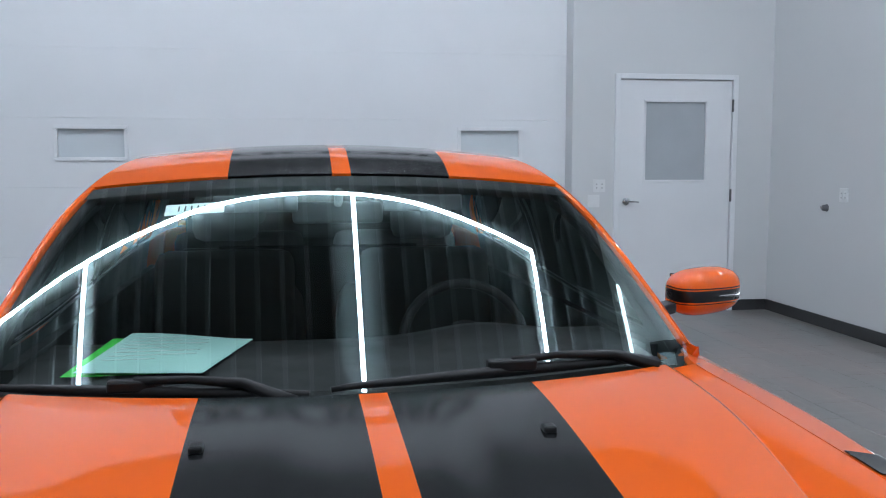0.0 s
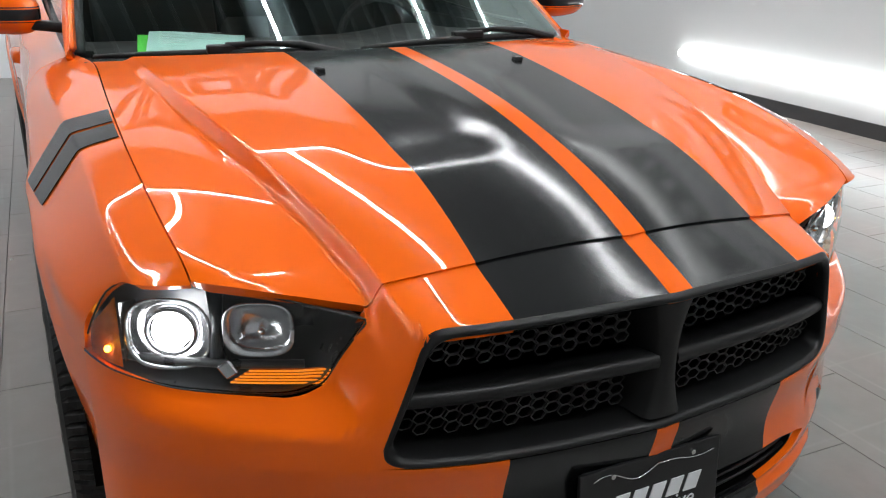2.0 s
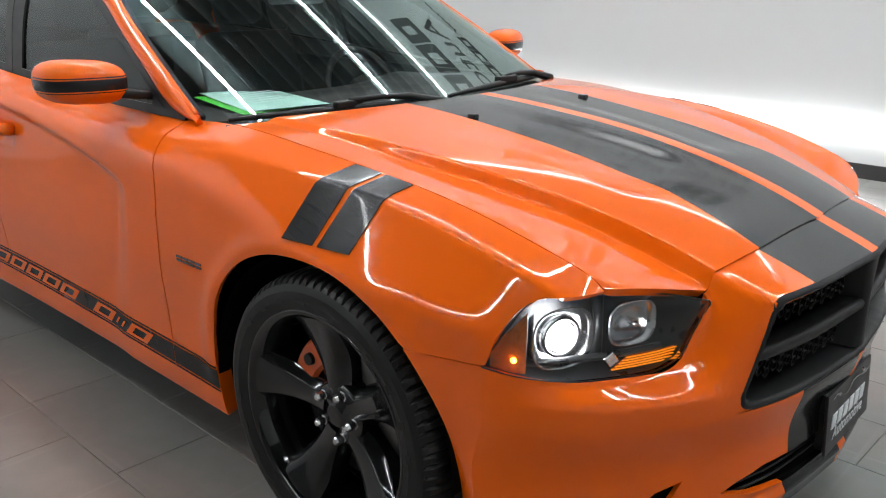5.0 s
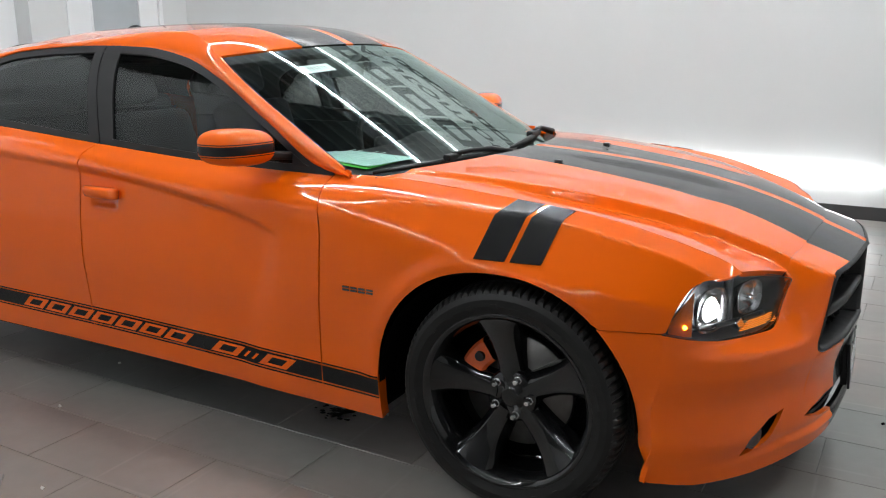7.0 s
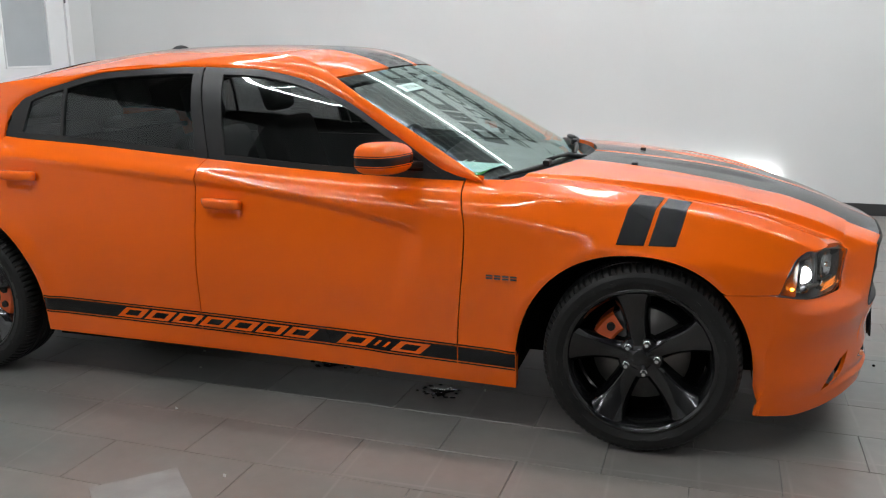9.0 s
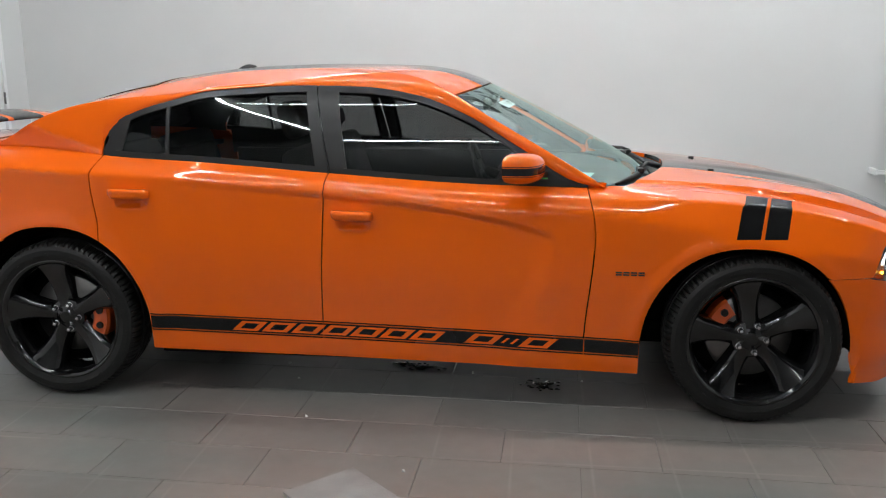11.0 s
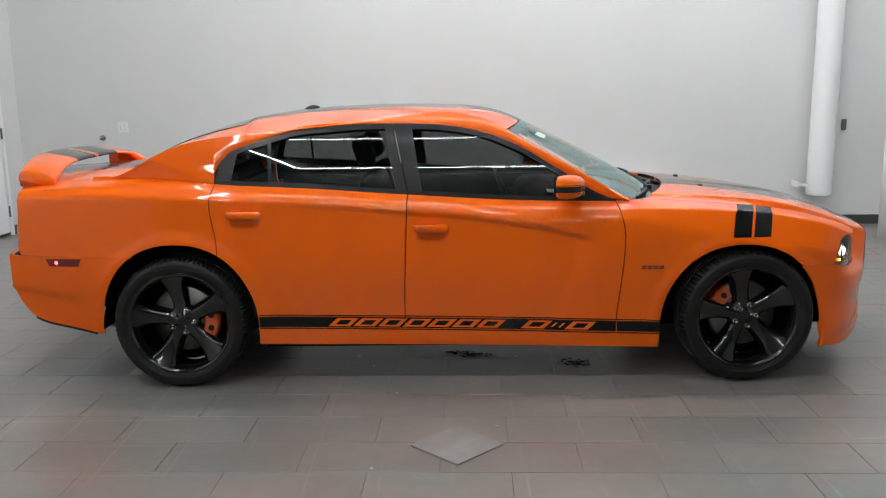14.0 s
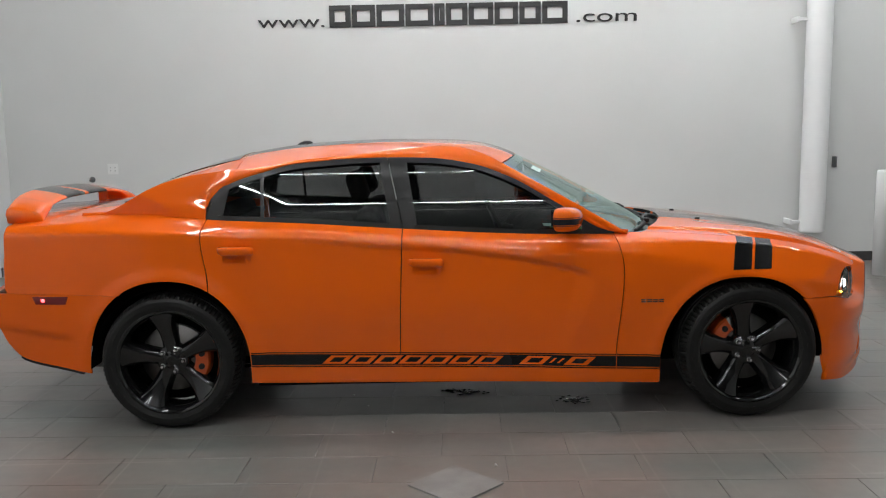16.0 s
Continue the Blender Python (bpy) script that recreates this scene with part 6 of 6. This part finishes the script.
SLOTGREY = material("slot_grey", (0.40, 0.41, 0.41), 0.5)


def outlet(m, label, dots=True):
    o = empty("wall_outlet", label, "outlet")
    o.matrix_world = ROOM @ m
    bm = bmesh.new()
    box(bm, -0.060, 0.060, -0.007, 0.0, -0.060, 0.060, 0.003)
    part("cover_plate", bm, PLATEW, o, smooth=False)
    if dots:
        for x in (-0.027, 0.027):
            bm = bmesh.new()
            box(bm, x - 0.017, x + 0.017, -0.010, -0.006, -0.036, 0.036, 0.003)
            part("socket", bm, PLATEW, o, smooth=False)
            for z in (-0.018, 0.018):
                bm = bmesh.new()
                box(bm, x - 0.006, x + 0.006, -0.0112, -0.0095, z - 0.008, z + 0.004)
                part("socket_slot", bm, SLOTGREY, o, smooth=False)


outlet(Matrix.Translation((-3.905, WL, 1.172)), "white double socket outlet on the wall")
outlet(Matrix.Translation((WB, 2.615, 1.235)) @ Matrix.Rotation(radians(90), 4, "Z"), "white light switch plate beside the door")
outlet(Matrix.Translation((WB, 2.56, 1.09)) @ Matrix.Rotation(radians(90), 4, "Z"), "white control plate beside the door", False)
knob = in_room(empty("door_stop", "round dark door stop knob on the wall", "door stop"))
bm = bmesh.new()
m = Matrix.Translation((-4.15, WL, 1.055))
lathe(bm, [(0.0, -0.045), (0.018, -0.044), (0.026, -0.036), (0.028, -0.010), (0.034, 0.0)], 24, m)
bmesh.ops.recalc_face_normals(bm, faces=bm.faces)
part("knob", bm, STEELD, knob)
bm = bmesh.new()
bmesh.ops.create_uvsphere(bm, u_segments=12, v_segments=8, radius=0.012, matrix=Matrix.Translation((-4.157, WL - 0.044, 1.060)))
part("knob_cap", bm, STEEL, knob)


def duct():
    d = in_room(empty("duct_pipe", "white wrapped vertical duct pipe on wall brackets", "pipe"))
    x, y, r = 3.93, WL - 0.18, 0.135
    bm = bmesh.new()
    prof = [(0.0, 0.37), (r * 0.97, 0.37), (r, 0.375), (r, 0.42), (r * 0.992, 0.425)]
    z = 0.44
    k = 0
    while z < CEIL:
        prof += [(r * 0.992, z), (r * 0.998, z + 0.005), (r * 0.992, z + 0.010)]
        z += 0.155 if k % 3 else 0.11
        k += 1
    prof += [(r * 0.992, CEIL)]
    rings = []
    for i in range(36):
        a = math.tau * i / 36
        rings.append([bm.verts.new((x + q * math.cos(a), y + q * math.sin(a), zz + 0.012 * math.sin(a + 0.6))) for q, zz in prof])
    for i in range(36):
        a, b = rings[i], rings[(i + 1) % 36]
        for j in range(len(prof) - 1):
            bm.faces.new((a[j], b[j], b[j + 1], a[j + 1]))
    bmesh.ops.recalc_face_normals(bm, faces=bm.faces)
    part("pipe_jacket", bm, WHITE, d)
    for z in (0.47, 2.66):
        br = new("bracket")
        br.parent = d
        bm = bmesh.new()
        lathe(bm, [(r * 1.012, z - 0.012), (r * 1.02, z - 0.012), (r * 1.02, z + 0.012), (r * 1.012, z + 0.012)], 36)
        for v in bm.verts:
            v.co = Vector((x + v.co.x, y + v.co.z, v.co.y))
        part("bracket_band", bm, WHITE, br, smooth=False)
        boxed("bracket_arm", x - r - 0.10, x - r + 0.02, y - 0.02, y + 0.02, z - 0.018, z + 0.018, WHITE, br, 0.004)
        boxed("bracket_foot", x - r - 0.110, x - r - 0.085, y - 0.02, WL, z - 0.03, z + 0.03, WHITE, br, 0.004)


duct()
box_on_wall = in_room(boxed("junction_box", 4.20, 4.24, WL - 0.05, WL, 1.06, 1.18, GREYPLASTIC, None, 0.006))
tagged(box_on_wall, "small grey metal box on the wall", "box")
post = in_room(empty("bollard", "white round safety bollard standing on the floor", "bollard"))
bm = bmesh.new()
lathe(bm, [(0.0, 1.075), (0.072, 1.072), (0.082, 1.060), (0.085, 1.045), (0.085, 0.0), (0.0, 0.0)], 32)
for v in bm.verts:
    v.co = Vector((4.335 + v.co.x, 3.40 + v.co.z, v.co.y))
bmesh.ops.recalc_face_normals(bm, faces=bm.faces)
part("sleeve", bm, WHITE, post)


NORTH = ROOM @ Matrix.Translation((0, WL, 0))
WEST = ROOM @ Matrix.Translation((WB - 0.22, 0, 0)) @ Matrix.Rotation(radians(90), 4, "Z")


def sign_row(name, label, wall, x0, x1, z0, z1, widths):
    """A row of plain upright blocks, where the wall carries a name; widths: their shares of the row."""
    sg = empty(name, label, "sign")
    sg.matrix_world = wall
    depth = 0.02
    gap = 0.035 * (z1 - z0)
    unit = (x1 - x0) / sum(widths)
    for k, share in enumerate(widths):
        a = x0 + unit * sum(widths[:k]) + gap
        b = x0 + unit * sum(widths[:k + 1]) - gap
        t = min(0.24 * (z1 - z0), 0.46 * (b - a))
        bm = bmesh.new()
        ring_o = [(a, z0), (b, z0), (b, z1), (a, z1)]
        ring_i = [(a + t, z0 + t), (b - t, z0 + t), (b - t, z1 - t), (a + t, z1 - t)]
        fo = [bm.verts.new((x, -depth, z)) for x, z in ring_o]
        fi = [bm.verts.new((x, -depth, z)) for x, z in ring_i]
        bo = [bm.verts.new((x, 0.0, z)) for x, z in ring_o]
        bi = [bm.verts.new((x, 0.0, z)) for x, z in ring_i]
        for i in range(4):
            j = (i + 1) % 4
            bm.faces.new((fo[i], fo[j], fi[j], fi[i]))
            bm.faces.new((bo[i], bo[j], fo[j], fo[i]))
            bm.faces.new((fi[i], fi[j], bi[j], bi[i]))
        bmesh.ops.recalc_face_normals(bm, faces=bm.faces)
        part("letter_block", bm, LETTER, sg, smooth=False)


LONG_ROW = (0.9, 0.98, 1.15, 1.15, 0.46, 0.9, 1.02, 0.98, 0.9, 1.06)
SHORT_ROW = (0.9, 0.98, 1.15, 1.15, 0.46, 0.9)
sign_row("wall_sign", "black raised letter row on the pale wall", NORTH, -1.385, 1.255, 2.690, 2.925, LONG_ROW)
sign_row("wall_sign", "large black raised letter row high on the wall", NORTH, -1.75, 1.55, 3.85, 4.50, SHORT_ROW)
sign_row("wall_sign", "black raised letter row over the garage door", WEST, -1.65, 1.65, 3.60, 4.25, SHORT_ROW)
on_wall = lambda x, z: ROOM @ Matrix.Translation((x, WL - 0.008, z)) @ Matrix.Rotation(radians(90), 4, "X")
for text, x, z, w, h in (("www.", -1.795, 2.698, 0.74, 0.19), (".com", 1.675, 2.698, 0.66, 0.19), ("Automotive", -0.10, 3.22, 3.2, 0.60)):
    tagged(letters("wall_word", text, h, LETTER, None, on_wall(x, z), 0.008, 0.0, w), "black raised word on the pale wall", "sign")

# ---- loose things on the floor ----
TILE_PALE = material("loose_tile", (0.245, 0.238, 0.232), 0.45, 0, 0, 0.16, 9, 0.1, 120)
WATER = material("dirty_water", (0.006, 0.006, 0.006), 0.12, 0, 0, 0.2, 20, 0.5, 45, 0.3)
GRIT = material("pale_grit", (0.6, 0.6, 0.58), 0.7)
bm = bmesh.new()
box(bm, -0.149, 0.149, -0.149, 0.149, 0.0, 0.009, 0.002, Matrix.Translation((-0.051, -1.732, 0.0)) @ Matrix.Rotation(radians(45), 4, "Z"))
tagged(part("loose_tile", bm, TILE_PALE, smooth=False), "pale grey square tile lying loose on the floor", "tile")


def splash(x, y, rx, ry, drops):
    """A small dark splash: a domed, ragged blot with droplets round it."""
    rnd = random.Random(int(abs(x * 1000 + y * 77)))
    bm = bmesh.new()

    def dome(cx, cy, ax, ay, h, n):
        rad = [1 + 0.30 * math.sin(3 * math.tau * k / n + x * 9) * (n > 10) + 0.22 * rnd.uniform(-1, 1) for k in range(n)]
        rings = []
        for f, z in ((1.0, 0.0004), (0.86, 0.55 * h), (0.5, 0.95 * h)):
            rings.append([bm.verts.new((cx + ax * r * f * math.cos(math.tau * k / n), cy + ay * r * f * math.sin(math.tau * k / n), z + (0.0012 * rnd.random() if z > 0.001 else 0))) for k, r in enumerate(rad)])
        for a, b2 in zip(rings, rings[1:]):
            for k in range(n):
                bm.faces.new((a[k], a[(k + 1) % n], b2[(k + 1) % n], b2[k]))
        bm.faces.new(rings[-1])

    dome(x, y, rx, ry, 0.004, 28)
    for _ in range(drops):
        a, d = rnd.uniform(0, math.tau), rnd.uniform(1.2, 2.4)
        r = rnd.uniform(0.004, 0.011)
        dome(x + rx * d * math.cos(a), y + ry * d * math.sin(a) * 0.8, r * 1.4, r, 0.003, 8)
    return tagged(part("puddle", bm, WATER), "small dark oily splash with droplets on the tiles", "puddle")


splash(0.665, -0.573, 0.050, 0.045, 16)
splash(0.06, -0.40, 0.055, 0.030, 14)
splash(-0.05, -0.36, 0.030, 0.02, 6)
rnd = random.Random(5)
for x, y in ((0.14, -1.52), (-0.36, -1.06), (-0.42, -1.96), (-0.52, -0.62), (-0.62, -0.42), (0.85, -0.52), (2.55, 0.28), (2.63, 0.35), (2.60, 0.22), (0.32, -0.46)):
    bm = bmesh.new()
    bmesh.ops.create_icosphere(bm, subdivisions=1, radius=0.007, matrix=Matrix.Translation((x, y, 0.004)))
    for v in bm.verts:
        v.co.z = max(0.0003, v.co.z * rnd.uniform(0.5, 1.2))
        v.co.x += rnd.uniform(-0.004, 0.004)
    tagged(part("grit_crumb", bm, GRIT if x < 2 else DARK, smooth=False), "tiny crumb of grit lying on the tiles", "crumb", "crumbs on the floor")

# ---- floor tiles ----


def tile_material():
    m = material("floor_tile", (0.178, 0.173, 0.169), 0.31, 0, 0, 0.28, 2.0, 0.015, 60, 0.75)
    nt = m.node_tree
    b = nt.nodes["Principled BSDF"]
    place = nt.nodes.new("ShaderNodeNewGeometry")
    for n in nt.nodes:
        if n.type == "TEX_NOISE":
            nt.links.new(place.outputs["Position"], n.inputs["Vector"])
            n.inputs["Detail"].default_value = 3.0
        if n.type == "MAP_RANGE":
            n.inputs["From Min"].default_value, n.inputs["From Max"].default_value = 0.0, 1.0
    src = b.inputs["Base Color"].links[0].from_socket
    info = nt.nodes.new("ShaderNodeObjectInfo")
    ramp = nt.nodes.new("ShaderNodeValToRGB")
    ramp.color_ramp.elements[0].color = (0.94, 0.94, 0.945, 1)
    ramp.color_ramp.elements[1].color = (1.05, 1.04, 1.03, 1)
    nt.links.new(info.outputs["Random"], ramp.inputs[0])
    mul = nt.nodes.new("ShaderNodeVectorMath")
    mul.operation = "MULTIPLY"
    # brownish and greenish clouds, stretched into slanting streaks
    wide = nt.nodes.new("ShaderNodeTexNoise")
    wide.inputs["Scale"].default_value, wide.inputs["Detail"].default_value = 1.0, 3.0
    stretch = nt.nodes.new("ShaderNodeMapping")
    stretch.inputs["Scale"].default_value = (0.7, 2.6, 1)
    stretch.inputs["Rotation"].default_value = (0, 0, 0.5)
    nt.links.new(place.outputs["Position"], stretch.inputs[0])
    nt.links.new(stretch.outputs[0], wide.inputs["Vector"])
    hue = nt.nodes.new("ShaderNodeValToRGB")
    hue.color_ramp.elements[0].position, hue.color_ramp.elements[1].position = 0.25, 0.75
    hue.color_ramp.elements[0].color = (0.80, 0.95, 0.93, 1)
    hue.color_ramp.elements[1].color = (1.24, 1.02, 0.95, 1)
    nt.links.new(wide.outputs["Fac"], hue.inputs[0])
    tint = nt.nodes.new("ShaderNodeVectorMath")
    tint.operation = "MULTIPLY"
    nt.links.new(src, tint.inputs[0])
    nt.links.new(hue.outputs[0], tint.inputs[1])
    # pale lines, patchy, over the joints and along the tiles' middles
    sep = nt.nodes.new("ShaderNodeSeparateXYZ")
    nt.links.new(place.outputs["Position"], sep.inputs[0])

    def op(kind, a, bb=0.0, clamp=False):
        n = nt.nodes.new("ShaderNodeMath")
        n.operation, n.use_clamp = kind, clamp
        for k, v in enumerate((a, bb)):
            if isinstance(v, (int, float)):
                n.inputs[k].default_value = v
            else:
                nt.links.new(v, n.inputs[k])
        return n.outputs[0]

    def near(axis, start):
        away = op("ABSOLUTE", op("SUBTRACT", op("FLOORED_MODULO", op("SUBTRACT", sep.outputs[axis], start - 0.1525), 0.305), 0.1525))
        return op("SUBTRACT", 1.0, op("DIVIDE", away, 0.009), True)

    patch = nt.nodes.new("ShaderNodeTexNoise")
    patch.inputs["Scale"].default_value, patch.inputs["Detail"].default_value = 1.7, 4.0
    nt.links.new(place.outputs["Position"], patch.inputs["Vector"])
    mask = op("MULTIPLY", op("SUBTRACT", patch.outputs["Fac"], 0.42, True), 4.0, True)
    lines = op("MULTIPLY", op("MAXIMUM", near("X", -0.68), near("Y", -0.781)), mask)
    grain = nt.nodes.new("ShaderNodeTexNoise")
    grain.inputs["Scale"].default_value, grain.inputs["Detail"].default_value = 14.0, 5.0
    nt.links.new(place.outputs["Position"], grain.inputs["Vector"])
    lift = op("ADD", op("MULTIPLY", lines, 0.34), op("ADD", 0.86, op("MULTIPLY", grain.outputs["Fac"], 0.28)))
    lined = nt.nodes.new("ShaderNodeVectorMath")
    lined.operation = "SCALE"
    nt.links.new(tint.outputs[0], lined.inputs[0])
    nt.links.new(lift, lined.inputs["Scale"])
    nt.links.new(lined.outputs[0], mul.inputs[0])
    nt.links.new(ramp.outputs[0], mul.inputs[1])
    nt.links.new(mul.outputs[0], b.inputs["Base Color"])
    return m


TILE = tile_material()
TW, TD, GW = 0.610, 0.3055, 0.0022


def tile_verts(cx, cy, w):
    h, d, e = w / 2 - GW / 2, TD / 2 - GW / 2, 0.0009
    return [(cx + sx * (h - k), cy + sy * (d - k), z) for z, k in ((-0.006, 0), (-e, 0), (0.0, e)) for sx, sy in ((-1, -1), (1, -1), (1, 1), (-1, 1))]


TILE_FACES = [(8, 9, 10, 11)] + [(4 * l + i, 4 * l + (i + 1) % 4, 4 * l + 4 + (i + 1) % 4, 4 * l + 4 + i) for l in (0, 1) for i in range(4)]
tile_mesh = bpy.data.meshes.new("tile")
tile_mesh.from_pydata(tile_verts(0, 0, TW), [], TILE_FACES)
tile_mesh.materials.append(TILE)
rest_v, rest_f = [], []
row0 = -0.781 + TD / 2
k0 = int((WR - row0) / TD) - 1
for k in range(k0, int((WL - row0) / TD) + 2):
    cy = row0 + k * TD
    if cy - TD / 2 < WR - 0.3 or cy + TD / 2 > WL + 0.3:
        continue
    x = -0.68 + TW / 2 + (TW / 2 if k % 2 else 0)
    n0 = int((WB - 0.4 - x) / TW) - 1
    for n in range(n0, int((WF - x) / TW) + 2):
        cx = x + n * TW
        if cx + TW / 2 > WF + 0.3 or cx - TW / 2 < WB - 0.7:
            continue
        if -3.6 < cx < 3.6 and -4.1 < cy < 1.2:
            t = new("tile", tile_mesh)
            t.parent = floor
            t.location = (cx, cy, 0)
        else:
            o = len(rest_v)
            rest_v += tile_verts(cx, cy, TW)
            rest_f += [tuple(i + o for i in f) for f in TILE_FACES]
me = bpy.data.meshes.new("far_tiles")
me.from_pydata(rest_v, [], rest_f)
me.materials.append(TILE)
far = tagged(new("far_tiles", me), "grey floor tiles further off", kind="stuff")
far.parent = floor
